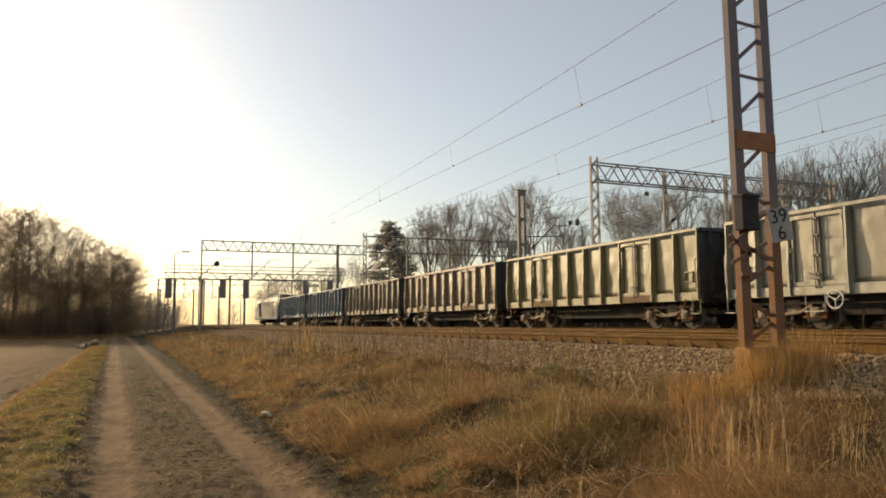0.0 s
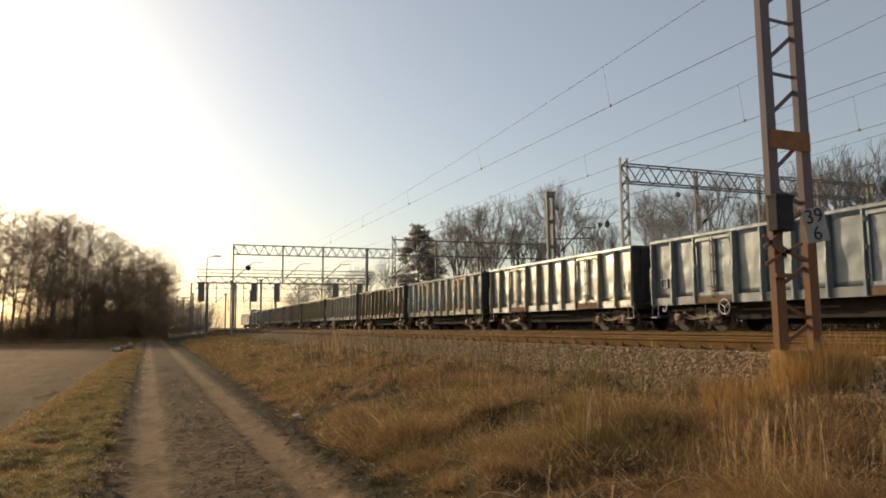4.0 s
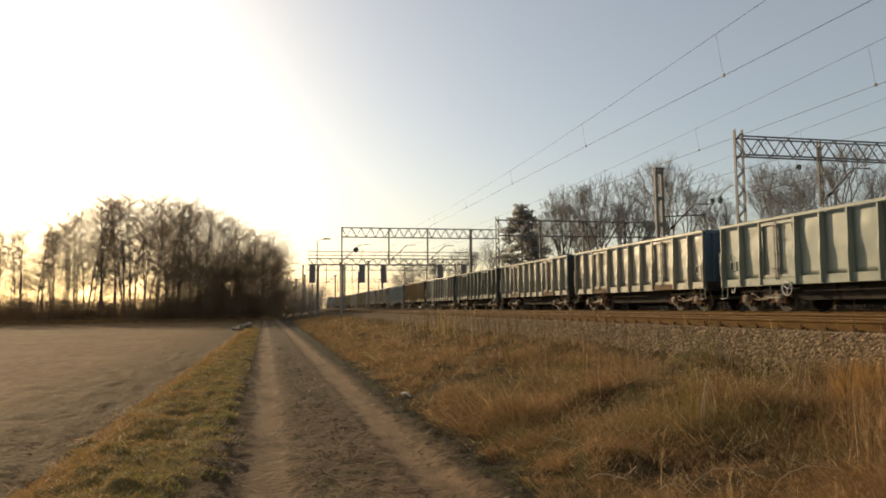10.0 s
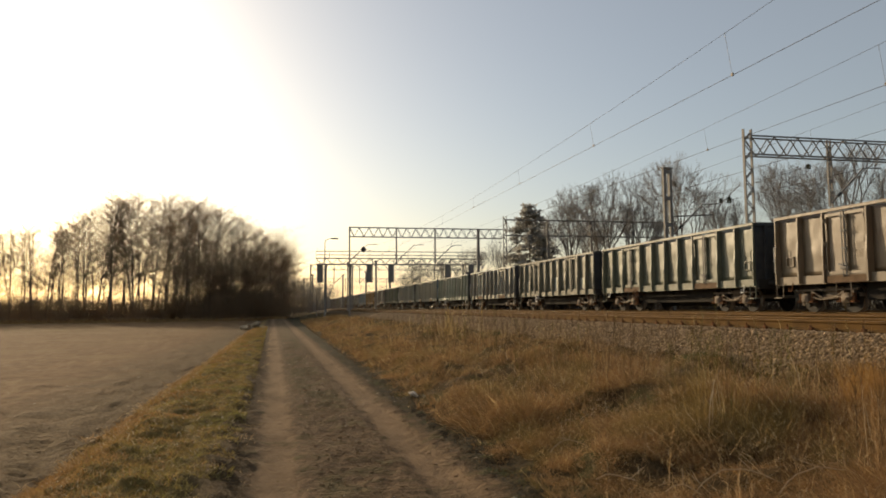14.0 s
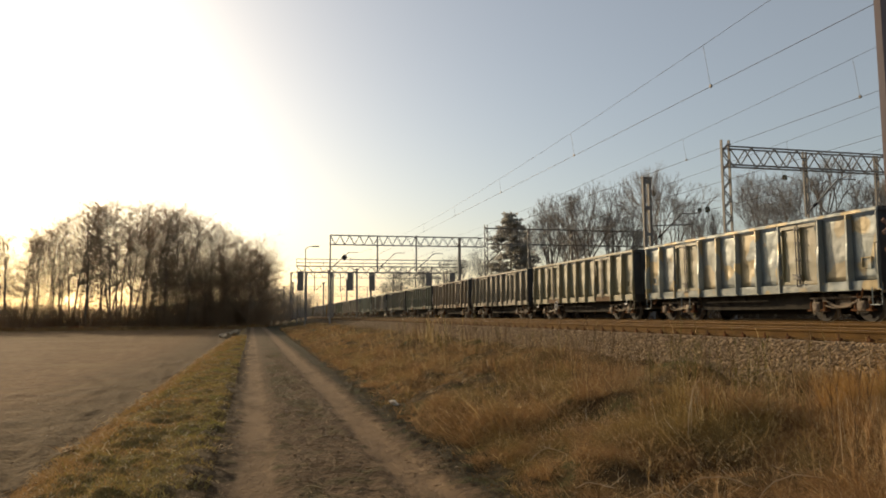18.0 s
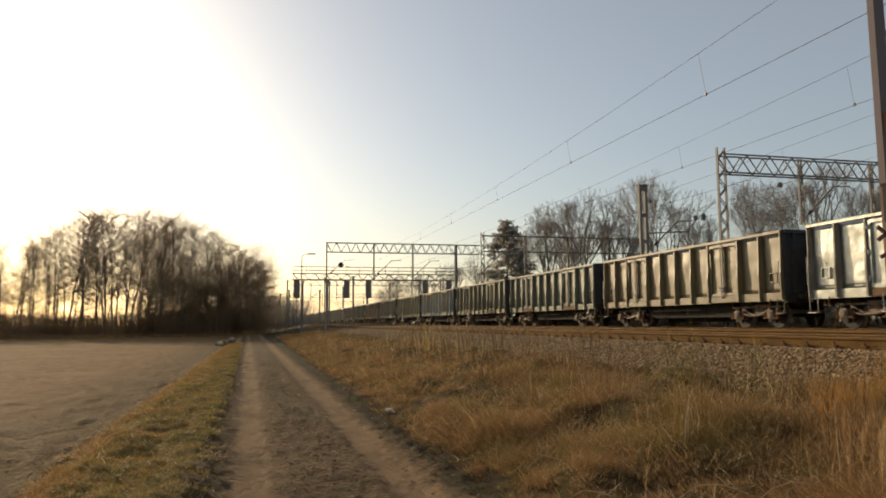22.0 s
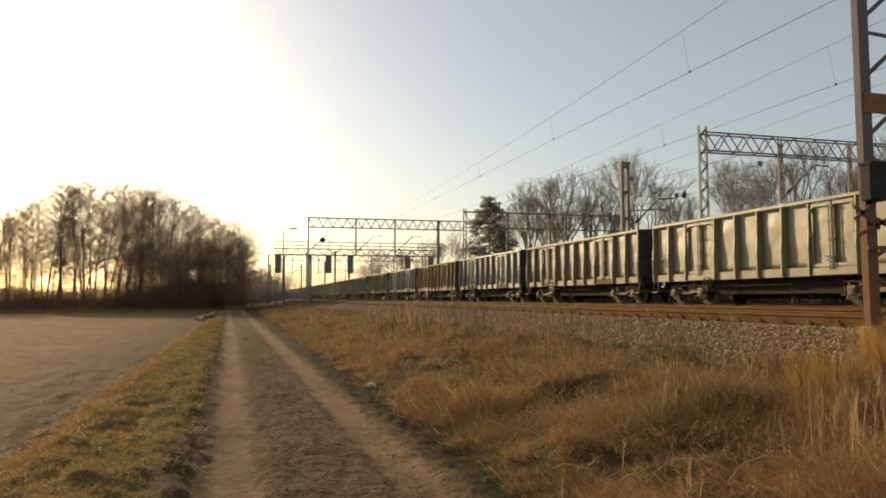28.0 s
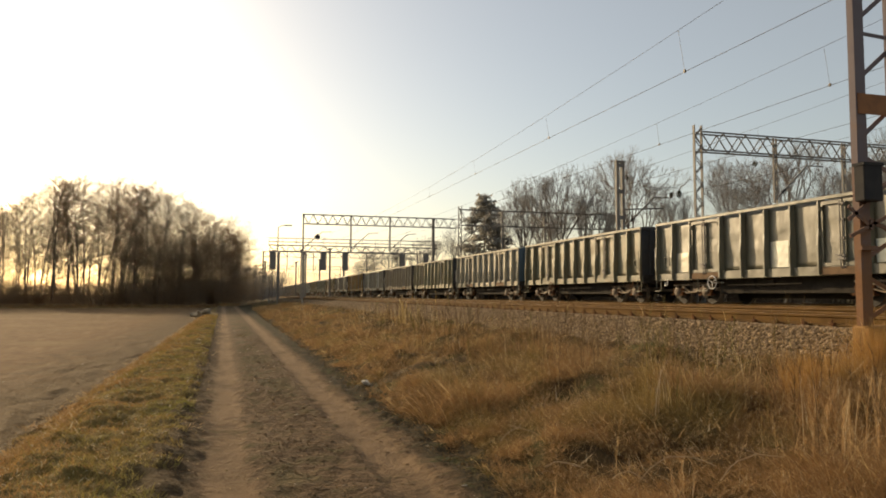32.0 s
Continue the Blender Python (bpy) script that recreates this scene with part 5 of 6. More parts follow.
def build_woods():
    rng = random.Random(21)
    # the wood on the far side of the field: its outline by direction and rise
    outline = ((-32, 0.085), (-19.1, 0.096), (-15, 0.108), (-13.6, 0.132), (-12.5, 0.150), (-7.1, 0.1467), (-5.4, 0.137), (-2.9, 0.122), (-1.2, 0.110), (0.1, 0.088), (0.6, 0.06))
    az_of, rise_of = [o[0] for o in outline], [o[1] for o in outline]
    for i in range(116):
        az = -33 + 33.4 * (i / 115) + rng.uniform(-0.3, 0.3)
        front = i % 3
        dist = (rng.uniform(126, 134), rng.uniform(134, 143), rng.uniform(143, 153))[front]
        h = 1.65 + dist * float(np.interp(az, az_of, rise_of)) * rng.uniform(1.02, 1.14)
        if i % 7 == 0:
            h *= rng.uniform(0.6, 0.8)
        k = h / TALL_H[i % 6]
        x, y = dist * math.sin(radians(az)), dist * math.cos(radians(az))
        plant(TALL[i % 6], x, y, (k * rng.uniform(1.05, 1.35), k), rng.uniform(0, 6), "tall slender bare tree at the wood's edge", WOOD_TWIG, "trees of the wood")
    for i in range(18):
        az, dist = -7.6 + 7.7 * i / 17 + rng.uniform(-0.2, 0.2), rng.uniform(119, 127)
        x, y = dist * math.sin(radians(az)), dist * math.cos(radians(az))
        k = (1.65 + dist * rng.uniform(0.062, 0.098)) / DENSE_H[i % 2]
        plant(DENSE[i % 2], x, y, (k * 1.1, k), rng.uniform(0, 6), "low densely twigged tree at the wood's edge", WOOD_TWIG, "trees of the wood")
    # broad crowns that lean out over the end of the road
    for i, (az, rise) in enumerate(((-1.6, 0.112), (-0.7, 0.107), (-0.1, 0.098), (0.5, 0.088))):
        dist = 140.0 + 3 * i
        k = (1.65 + dist * rise) / LAYERED_H[i % 2]
        x, y = dist * math.sin(radians(az)), dist * math.cos(radians(az))
        plant(LAYERED[i % 2], x, y, (k * 0.95, k), rng.uniform(0, 6), "broad bare tree at the corner of the wood", WOOD_TWIG, "trees of the wood")
    for i in range(110):
        y = rng.uniform(116, 140)
        az = -33 + 33.5 * i / 109 + rng.uniform(-0.5, 0.5)
        x = y * math.tan(radians(az))
        b = tagged(new("shrub", UNDERWOOD[i % 2]), "bare brown undergrowth thicket at the wood's edge", "shrub", "undergrowth")
        k = rng.uniform(0.6, 1.1) * (1.2 if i > 76 else 1.0)
        b.matrix_basis = Matrix.Translation((x, y, ground_z(x, y))) @ Matrix.Rotation(rng.uniform(0, 6), 4, "Z") @ Matrix.Diagonal((k, k, k, 1))
    # trees behind the tracks
    # direction, distance, rise of the top, variant
    spots = ((25.7, 72, 0.187, 0, 1.0), (28.2, 74, 0.165, 3, 0.8), (31.2, 64, 0.195, 1, 1.0), (22.6, 82, 0.164, 2, 0.9), (38.9, 66, 0.176, 3, 0.95), (40.7, 68, 0.180, 4, 1.0), (43.6, 66, 0.160, 0, 1.0),
             (47.0, 66, 0.165, 2, 1.0), (50.2, 60, 0.208, 1, 1.0), (52.6, 60, 0.216, 4, 1.0), (55.2, 62, 0.205, 3, 1.0), (58.5, 60, 0.20, 0, 1.0),
             (24.0, 96, 0.13, 4, 1.0), (20.6, 98, 0.135, 1, 0.9), (17.4, 106, 0.105, 3, 1.0), (15.0, 130, 0.085, 0, 1.0), (12.5, 150, 0.07, 2, 1.0), (34.0, 60, 0.148, 4, 0.7), (27.0, 90, 0.145, 2, 1.0), (38.0, 72, 0.180, 1, 0.7), (39.5, 74, 0.19, 0, 1.0), (42.0, 74, 0.185, 2, 1.0), (45.2, 74, 0.18, 4, 1.0), (24.4, 84, 0.160, 3, 0.9))
    crowns = []
    for az, dist, rise, v, wide in spots:
        x, y = dist * math.sin(radians(az)), dist * math.cos(radians(az))
        rise *= 0.99 if az < 27.5 else 1.07
        k = (1.65 - ground_z(x, y) + dist * rise) / BROAD_H[v]
        kit = BROAD[v]
        if 35 < az < 48 and v in (3, 4, 0):
            kit = LAYERED[v % 2]
            k = (1.65 - ground_z(x, y) + dist * rise) / LAYERED_H[v % 2]
        crowns.append(plant(kit, x, y, (k * wide * rng.uniform(0.85, 1.0), k), rng.uniform(0, 6), "bare broad-crowned tree behind the railway", TWIG, "trees behind the railway"))
    for az, dist, rise, v in ((19.5, 84, 0.1436, 0),):
        x, y = dist * math.sin(radians(az)), dist * math.cos(radians(az))
        k = (1.65 - ground_z(x, y) + dist * rise) / 12.0
        plant(FIR[v], x, y, (k, k), 1.0, "dull grey-green conifer with a pointed crown behind the railway", NEEDLE, "trees behind the railway")
    # hazy bushes and low trees at the end of the road and beyond the signals
    for az, dist, rise, v in FAR_BUSHES:
        x, y = dist * math.sin(radians(az)), dist * math.cos(radians(az))
        k = (1.65 - ground_z(x, y) + dist * rise) / DENSE_H[v]
        plant(DENSE[v], x, y, (k * 1.25, k), rng.uniform(0, 6), "low bushy bare tree far down the line", TWIG, "far bushes")
    # mistletoe in the crowns: direction and rise of each ball, and its tree
    for az, dist, rise, r, host in ((39.8, 67, 0.170, 0.32, 5), (34.45, 60, 0.135, 0.42, 17), (33.9, 60, 0.134, 0.3, 17), (30.6, 64, 0.16, 0.3, 2)):
        ball = Geo()
        at = crowns[host].matrix_basis.inverted() @ Vector((dist * math.sin(radians(az)), dist * math.cos(radians(az)), 1.65 + dist * rise))
        for _ in range(160):
            u = Vector((rng.gauss(0, 1), rng.gauss(0, 1), rng.gauss(0, 1))).normalized()
            ball.tube(at + u * 0.1 * r, at + u * r * rng.uniform(0.7, 1.0), 0.02, 0.012, 3, False)
        part("mistletoe", ball, MISTLETOE, crowns[host], "dark mistletoe ball")
    # added thickets behind the tracks that darken the view under the wagons
    for i in range(46):
        x, y = rng.uniform(26.2, 28.0), 12 + 100 * (i + rng.random()) / 46
        b = tagged(new("bramble", FILLERS[i % 2]), "low dark thicket added to blacken gaps under the train", "shrub", "brambles")
        k = rng.uniform(0.9, 1.3)
        b.matrix_basis = Matrix.Translation((x, y, BALLAST_TOP)) @ Matrix.Rotation(rng.uniform(0, 6), 4, "Z") @ Matrix.Diagonal((k, k, k, 1))
    for i in range(34):
        x, y = rng.uniform(29, 50), rng.uniform(22, 120)
        b = tagged(new("shrub", THICKET[i % 3]), "bare brown thicket behind the railway", "shrub", "undergrowth")
        k = rng.uniform(0.8, 1.3)
        b.matrix_basis = Matrix.Translation((x, y, ground_z(x, y))) @ Matrix.Rotation(rng.uniform(0, 6), 4, "Z") @ Matrix.Diagonal((k, k, k, 1))
    # bushes where the road meets the sky line
    for i in range(14):
        y = rng.uniform(170, 300)
        x = rng.uniform(-8, 16) * y / 220
        b = tagged(new("shrub", THICKET[i % 3]), "distant bare bushes along the railway", "shrub", "undergrowth")
        k = rng.uniform(1.2, 2.2)
        b.matrix_basis = Matrix.Translation((x, y, ground_z(x, y))) @ Matrix.Rotation(rng.uniform(0, 6), 4, "Z") @ Matrix.Diagonal((k * 1.3, k, k, 1))


build_woods()


# ======== grass ========
def straw_material(name, cols, pale=(0.78, 0.58, 0.28), share=0.9, greenish=(0.16, 0.15, 0.04), through_light=0.3):
    """Dead grass: two browns from blade to blade, a few pale ones, and patches of other growth."""
    k = Nodes(name)
    co = k.coords()
    r = k.n("NewGeometry").outputs["Random Per Island"]
    c = k.mix(r, cols[0], cols[1])
    c = k.mix(k.math("MULTIPLY", k.step(k.noise(co, 0.45, 3.0), 0.42, 0.62), 0.8), c, cols[2])
    c = k.mix(k.math("MULTIPLY", k.step(k.noise(co, 1.3, 3.0), 0.52, 0.66), 0.75), c, cols[3])
    c = k.mix(k.math("MULTIPLY", k.step(k.noise(k.coords(0, (1.0, 0.8, 0.2)), 0.8, 2.0), 0.52, 0.62), 0.65), c, greenish)
    c = k.mix(k.step(r, share, share + 0.05), c, pale)
    k.done(c, 0.8, 0.0, None, spec=0.2)
    mixs, tr = k.n("MixShader"), k.n("BsdfTranslucent")
    k.l(c, tr.inputs["Color"])
    mixs.inputs[0].default_value = through_light
    k.l(k.b.outputs[0], mixs.inputs[1])
    k.l(tr.outputs[0], mixs.inputs[2])
    k.l(mixs.outputs[0], k.t.nodes["Material Output"].inputs["Surface"])
    return k.m


DRY = straw_material("dry_straw", ((0.45, 0.27, 0.115), (0.215, 0.122, 0.053), (0.36, 0.215, 0.092), (0.135, 0.08, 0.036)), greenish=(0.225, 0.175, 0.062), through_light=0.4)
# low growth kept dark as shade under the taller tufts
MAT = straw_material("trodden_dead_grass", ((0.16, 0.095, 0.042), (0.07, 0.044, 0.021), (0.115, 0.082, 0.036), (0.05, 0.032, 0.016)), share=0.96, greenish=(0.135, 0.122, 0.04))
PALE = straw_material("bleached_stalks", ((0.70, 0.47, 0.23), (0.40, 0.235, 0.10), (0.52, 0.33, 0.15), (0.58, 0.41, 0.18)), pale=(0.84, 0.68, 0.42), share=0.85, greenish=(0.36, 0.27, 0.08))
GOLDEN = straw_material("golden_grass", ((0.55, 0.32, 0.10), (0.34, 0.19, 0.06), (0.46, 0.27, 0.09), (0.30, 0.17, 0.06)), pale=(0.75, 0.52, 0.22), share=0.92, greenish=(0.40, 0.27, 0.08))
WEED = straw_material("dead_weed", ((0.16, 0.10, 0.055), (0.10, 0.065, 0.035), (0.20, 0.13, 0.065), (0.13, 0.085, 0.045)), share=0.94)
# the palest blades put dew sparkles into the turf's colour
GREEN_TURF = straw_material("green_winter_turf", ((0.40, 0.31, 0.095), (0.24, 0.195, 0.06), (0.36, 0.25, 0.085), (0.22, 0.17, 0.06)), pale=(0.86, 0.74, 0.5), share=0.955, greenish=(0.23, 0.225, 0.06))
TURF = straw_material("winter_turf", ((0.50, 0.31, 0.11), (0.29, 0.18, 0.068), (0.44, 0.24, 0.096), (0.27, 0.17, 0.066)), pale=(0.86, 0.74, 0.5), share=0.955, greenish=(0.285, 0.25, 0.07))


def blades(x, y, z, h, w, lean, seed, bend=0.35, segs=2, lie=0.0):
    """Curved tapering blades of length h at the given feet, which start off leaning by lie and arch over by bend."""
    rng = np.random.default_rng(seed)
    n = len(x)
    a = rng.random(n) * 6.283
    la = lean[0] + lean[1] * rng.standard_normal(n)
    bx, by = np.cos(la), np.sin(la)
    turn = np.minimum(bend * (0.5 + 0.6 * rng.random(n)), 2.3)
    c = np.stack([x, y, z], -1)
    rows = []
    for k in range(segs + 1):
        ww = (1.0, 0.85, 0.55, 0.12)[k] if segs == 3 else (1.0, 0.75, 0.12)[k]
        s = np.stack([np.cos(a), np.sin(a), np.zeros(n)], -1) * (w * ww * 0.5)[:, None]
        rows += [c - s, c + s]
        th = np.minimum(lie + turn * (0.12 + 0.88 * (k + 0.6) / segs), 2.0)
        c = c + np.stack([bx * np.sin(th), by * np.sin(th), np.cos(th)], -1) * (h / segs)[:, None]
    v = np.stack(rows, 1).reshape(-1, 3)
    q = np.array([(2 * k, 2 * k + 1, 2 * k + 3, 2 * k + 2) for k in range(segs)])
    f = (q[None] + (2 * segs + 2) * np.arange(n)[:, None, None]).reshape(-1, 4)
    return v, f


def lumps(x, y, s, seed):
    return np.array([noise.noise((a * s, b * s, seed)) for a, b in zip(x, y)])


def build_grass():
    rng = np.random.default_rng(3)
    # tufts of dry grass on the bank, each matted to one side
    nt = 15000
    ty = 2.0 + 88 * rng.random(nt) ** 2.0
    tx = 2.3 + 5.3 * rng.random(nt)
    clump = lumps(tx, ty, 1.1, 2.0)
    open_turf = lumps(tx, ty, 0.42, 51.0) * np.clip((tx - 3.6) / 0.8, 0, 1)
    keep = (clump + 0.9 * open_turf > np.where(tx < 3.1, -0.28, np.where(tx < 4.0, -0.22, -0.14))) & (tx < 1.25 * ty + 0.6) & ~in_hollow(tx, ty)
    tx, ty, clump = tx[keep], ty[keep], clump[keep]
    tz = np.array([ground_full(a, b) for a, b in zip(tx, ty)])
    size = np.clip(np.where(tx < 3.3, 0.9, 0.74) + 1.1 * lumps(tx, ty, 0.5, 9.0) + 0.9 * clump, 0.25, 1.6)
    size *= np.where(ty < 9, np.where(tx < 2.65, 0.35, np.where(tx < 2.9, 0.7, 1.0)), np.where(tx < 2.5, 0.6, 1.0)) * np.clip(1.0 - 0.55 * (tx - 5.9), 0.3, 1.0)
    per = np.where(ty < 8, 100, np.where(ty < 12, 50, np.where(ty < 26, 20, 8)))
    i = np.repeat(np.arange(len(tx)), per)
    n = len(i)
    rr = (0.06 + 0.17 * size[i]) * np.sqrt(rng.random(n))
    aa = rng.random(n) * 6.283
    x, y = tx[i] + rr * np.cos(aa), ty[i] + rr * np.sin(aa)
    h = (0.12 + 0.40 * rng.random(n)) * size[i]
    lean_dir = np.array([2.2 + 4.0 * noise.noise((a * 0.9, b * 0.9, 17.0)) for a, b in zip(tx, ty)]) + rng.standard_normal(len(tx)) * 1.4
    bend = 0.9 + 1.6 * rng.random(n)
    v, f = blades(x, y, tz[i] - 0.03, h, 0.0012 + 0.0024 * rng.random(n) + 0.00038 * y, (np.where(rng.random(n) < 0.55, lean_dir[i], aa), 0.5), 7, bend, 3, 0.1 + 0.6 * rng.random(n))
    me = soup("dry_grass", v, quads=f)
    me.materials.append(DRY)
    tagged(new("dry_grass", me), "matted tufts of dry red-brown grass on the bank", "grass", kind="stuff")
    # short matted grass between the tufts
    n = 52000
    y = 2.0 + 60 * rng.random(n) ** 1.9
    x = 2.05 + 5.5 * rng.random(n)
    z = np.array([ground_full(a, b) for a, b in zip(x, y)]) - 0.01
    v, f = blades(x, y, z, 0.03 + 0.09 * rng.random(n), 0.005 + 0.005 * rng.random(n) + 0.0003 * y, (rng.random(n) * 6.28, 0.5), 12, 1.9)
    me = soup("grass_mat", v, quads=f)
    me.materials.append(MAT)
    tagged(new("grass_mat", me), "low dark mat of dead grass covering the bank", "grass", kind="stuff")
    # broken straws that lie and lean across each other
    n = 7000
    y = 2.2 + 24 * rng.random(n) ** 1.7
    x = 2.7 + 4.4 * rng.random(n)
    z = np.array([ground_full(a, b) for a, b in zip(x, y)]) + 0.03 + 0.30 * rng.random(n) * np.clip((x - 2.7) / 0.8, 0.15, 1)
    v, f = blades(x, y, z, 0.08 + 0.30 * rng.random(n), 0.0014 + 0.0022 * rng.random(n) + 0.0003 * y, (rng.random(n) * 6.28, 0.5), 14, 0.2 + 1.2 * rng.random(n), 2, 0.5 + 1.1 * rng.random(n))
    me = soup("broken_straws", v, quads=f)
    me.materials.append(PALE)
    tagged(new("broken_straws", me), "bleached broken straws lying across the dry grass", "grass", kind="stuff")
    # fine bright sprigs and seed heads over the tufts near the road
    n = 13000
    y = 3.2 + 8.5 * rng.random(n) ** 1.3
    x = 2.75 + 4.2 * rng.random(n)
    z = np.array([ground_full(a, b) for a, b in zip(x, y)]) + 0.04 + 0.26 * rng.random(n) * np.clip((x - 2.6) / 0.7, 0.1, 1)
    v, f = blades(x, y, z, 0.025 + 0.08 * rng.random(n), 0.0010 + 0.0012 * rng.random(n) + 0.0002 * y, (rng.random(n) * 6.28, 0.5), 61, 0.4 + 1.6 * rng.random(n), 2, 1.2 * rng.random(n))
    me = soup("seed_heads", v, quads=f)
    me.materials.append(PALE)
    tagged(new("seed_heads", me), "fine pale sprigs and seed heads over the dry grass", "grass", kind="stuff")
    # curled dark bits of dead weed caught in the tufts
    n = 12000
    y = 3.2 + 9.0 * rng.random(n) ** 1.3
    x = 2.7 + 4.2 * rng.random(n)
    z = np.array([ground_full(a, b) for a, b in zip(x, y)]) + 0.02 + 0.28 * rng.random(n) * np.clip((x - 2.6) / 0.7, 0.1, 1)
    v, f = blades(x, y, z, 0.05 + 0.16 * rng.random(n), 0.0014 + 0.0016 * rng.random(n) + 0.0002 * y, (rng.random(n) * 6.28, 0.5), 63, 0.3 + 2.0 * rng.random(n), 3, 0.3 + 1.3 * rng.random(n))
    me = soup("weed_litter", v, quads=f)
    me.materials.append(WEED)
    tagged(new("weed_litter", me), "curled dark bits of dead weed in the grass", "weed", kind="stuff")
    # tall single stalks, in loose stands
    n = 1100
    y = 2.5 + 45 * rng.random(n) ** 1.7
    x = 3.2 + 3.4 * rng.random(n)
    k = lumps(x, y, 0.6, 30.0) > 0.1
    x, y = x[k], y[k]
    for cx, cy, num, wide in ((4.35, 6.8, 60, 0.2), (4.7, 7.2, 30, 0.25), (5.9, 24.7, 70, 0.45), (6.2, 7.4, 40, 0.4), (5.4, 5.4, 24, 0.4), (7.45, 6.72, 150, 0.2)):
        x = np.concatenate([x, cx + wide * rng.standard_normal(num)])
        y = np.concatenate([y, cy + wide * rng.standard_normal(num)])
    n = len(x)
    v, f = blades(x, y, np.array([ground_full(a, b) for a, b in zip(x, y)]), (0.35 + 0.45 * rng.random(n)) * np.where(np.abs(y - 24.7) < 1.2, 1.5, 1.0), 0.0016 + 0.0018 * rng.random(n) + 0.0003 * y, (rng.random(n) * 6.28, 0.4), 8, 0.1 + 0.9 * rng.random(n) ** 2, 2, 0.4 * rng.random(n) ** 2)
    me = soup("tall_stalks", v, quads=f)
    me.materials.append(PALE)
    tagged(new("tall_stalks", me), "tall dry stalks standing out of the grass", "grass", kind="stuff")
    # branched dead weeds
    n = 420
    y = 2.6 + 26 * rng.random(n) ** 1.7
    x = 4.0 + 3.0 * rng.random(n)
    z = np.array([ground_full(a, b) for a, b in zip(x, y)])
    hs = 0.55 + 0.5 * rng.random(n)
    la = rng.random(n) * 6.28
    v0, f0 = blades(x, y, z, hs, 0.004 + 0.0003 * y, (la, 0.0), 21, 0.25)
    k = 16
    i = np.repeat(np.arange(n), k)
    t = 0.35 + 0.6 * rng.random(n * k)
    bx = x[i] + np.cos(la[i]) * hs[i] * 0.12 * t * t
    by = y[i] + np.sin(la[i]) * hs[i] * 0.12 * t * t
    v1, f1 = blades(bx, by, z[i] + hs[i] * t * 0.94, 0.05 + 0.16 * rng.random(n * k), 0.0022 + 0.0003 * by, (rng.random(n * k) * 6.28, 0.5), 22, 0.9)
    me = soup("dead_weeds", np.concatenate([v0, v1]), quads=np.concatenate([f0, f1 + len(v0)]))
    me.materials.append(WEED)
    tagged(new("dead_weeds", me), "brown branched dead weeds among the grass", "weed", kind="stuff")
    # pale bare stems with short side twigs, and a yellowish bushy weed
    rows = ((4.25, 4.4, 9, 0.15, 0.62), (4.55, 4.3, 8, 0.15, 0.7), (4.7, 4.0, 10, 0.2, 0.75), (7.7, 6.5, 26, 0.22, 0.6), (5.1, 5.3, 26, 0.16, 0.42), (5.6, 24.6, 24, 0.5, 1.0), (3.3, 4.6, 8, 0.5, 0.5))
    x = np.concatenate([cx + w * rng.standard_normal(c) for cx, cy, c, w, h in rows])
    y = np.concatenate([cy + w * rng.standard_normal(c) for cx, cy, c, w, h in rows])
    hs = np.concatenate([h * (0.6 + 0.6 * rng.random(c)) for cx, cy, c, w, h in rows])
    n = len(x)
    z = np.array([ground_full(a, b) for a, b in zip(x, y)])
    la = rng.random(n) * 6.28
    v0, f0 = blades(x, y, z, hs, 0.0032 + 0.0003 * y, (la, 0.0), 51, 0.2)
    k = 22
    i = np.repeat(np.arange(n), k)
    t = 0.2 + 0.75 * rng.random(n * k)
    bx = x[i] + np.cos(la[i]) * hs[i] * 0.12 * t * t
    by = y[i] + np.sin(la[i]) * hs[i] * 0.12 * t * t
    v1, f1 = blades(bx, by, z[i] + hs[i] * t * 0.95, 0.03 + 0.10 * rng.random(n * k), 0.0016 + 0.0003 * by, (rng.random(n * k) * 6.28, 0.5), 52, 0.9)
    me = soup("pale_weeds", np.concatenate([v0, v1]), quads=np.concatenate([f0, f1 + len(v0)]))
    me.materials.append(PALE)
    tagged(new("pale_weeds", me), "pale bare weed stems with short twigs", "weed", kind="stuff")
    # a golden bush of dry grass round the foot of the mast
    n = 6000
    x = 7.55 + 0.34 * rng.standard_normal(n)
    y = 6.62 + 0.16 * rng.standard_normal(n)
    z = np.array([ground_full(p, q) for p, q in zip(x, y)]) - 0.02
    v, f = blades(x, y, z, 0.25 + 0.5 * rng.random(n), 0.003 + 0.003 * rng.random(n), (rng.random(n) * 6.28, 0.4), 57, 0.4 + 1.2 * rng.random(n), 3)
    me = soup("golden_grass", v, quads=f)
    me.materials.append(GOLDEN)
    tagged(new("golden_grass", me), "golden dry grass grown round the foot of the mast", "grass", kind="stuff")
    # a yellow, finely branched bush on the bank
    n = 420
    a, rad = rng.random(n) * 6.28, 0.36 * np.sqrt(rng.random(n))
    x, y = 5.8 + rad * np.cos(a), 6.1 + 0.7 * rad * np.sin(a)
    z = np.array([ground_full(p, q) for p, q in zip(x, y)]) - 0.02
    hs = 0.25 + 0.32 * rng.random(n)
    v0, f0 = blades(x, y, z, hs, np.full(n, 0.0035), (a, 0.3), 71, 0.5)
    k = 16
    i = np.repeat(np.arange(n), k)
    t = 0.3 + 0.65 * rng.random(n * k)
    v1, f1 = blades(x[i] + np.cos(a[i]) * hs[i] * 0.25 * t * t, y[i] + np.sin(a[i]) * hs[i] * 0.25 * t * t, z[i] + hs[i] * t * 0.92, 0.03 + 0.08 * rng.random(n * k), np.full(n * k, 0.0026), (rng.random(n * k) * 6.28, 0.5), 72, 1.0)
    me = soup("yellow_bush", np.concatenate([v0, v1]), quads=np.concatenate([f0, f1 + len(v0)]))
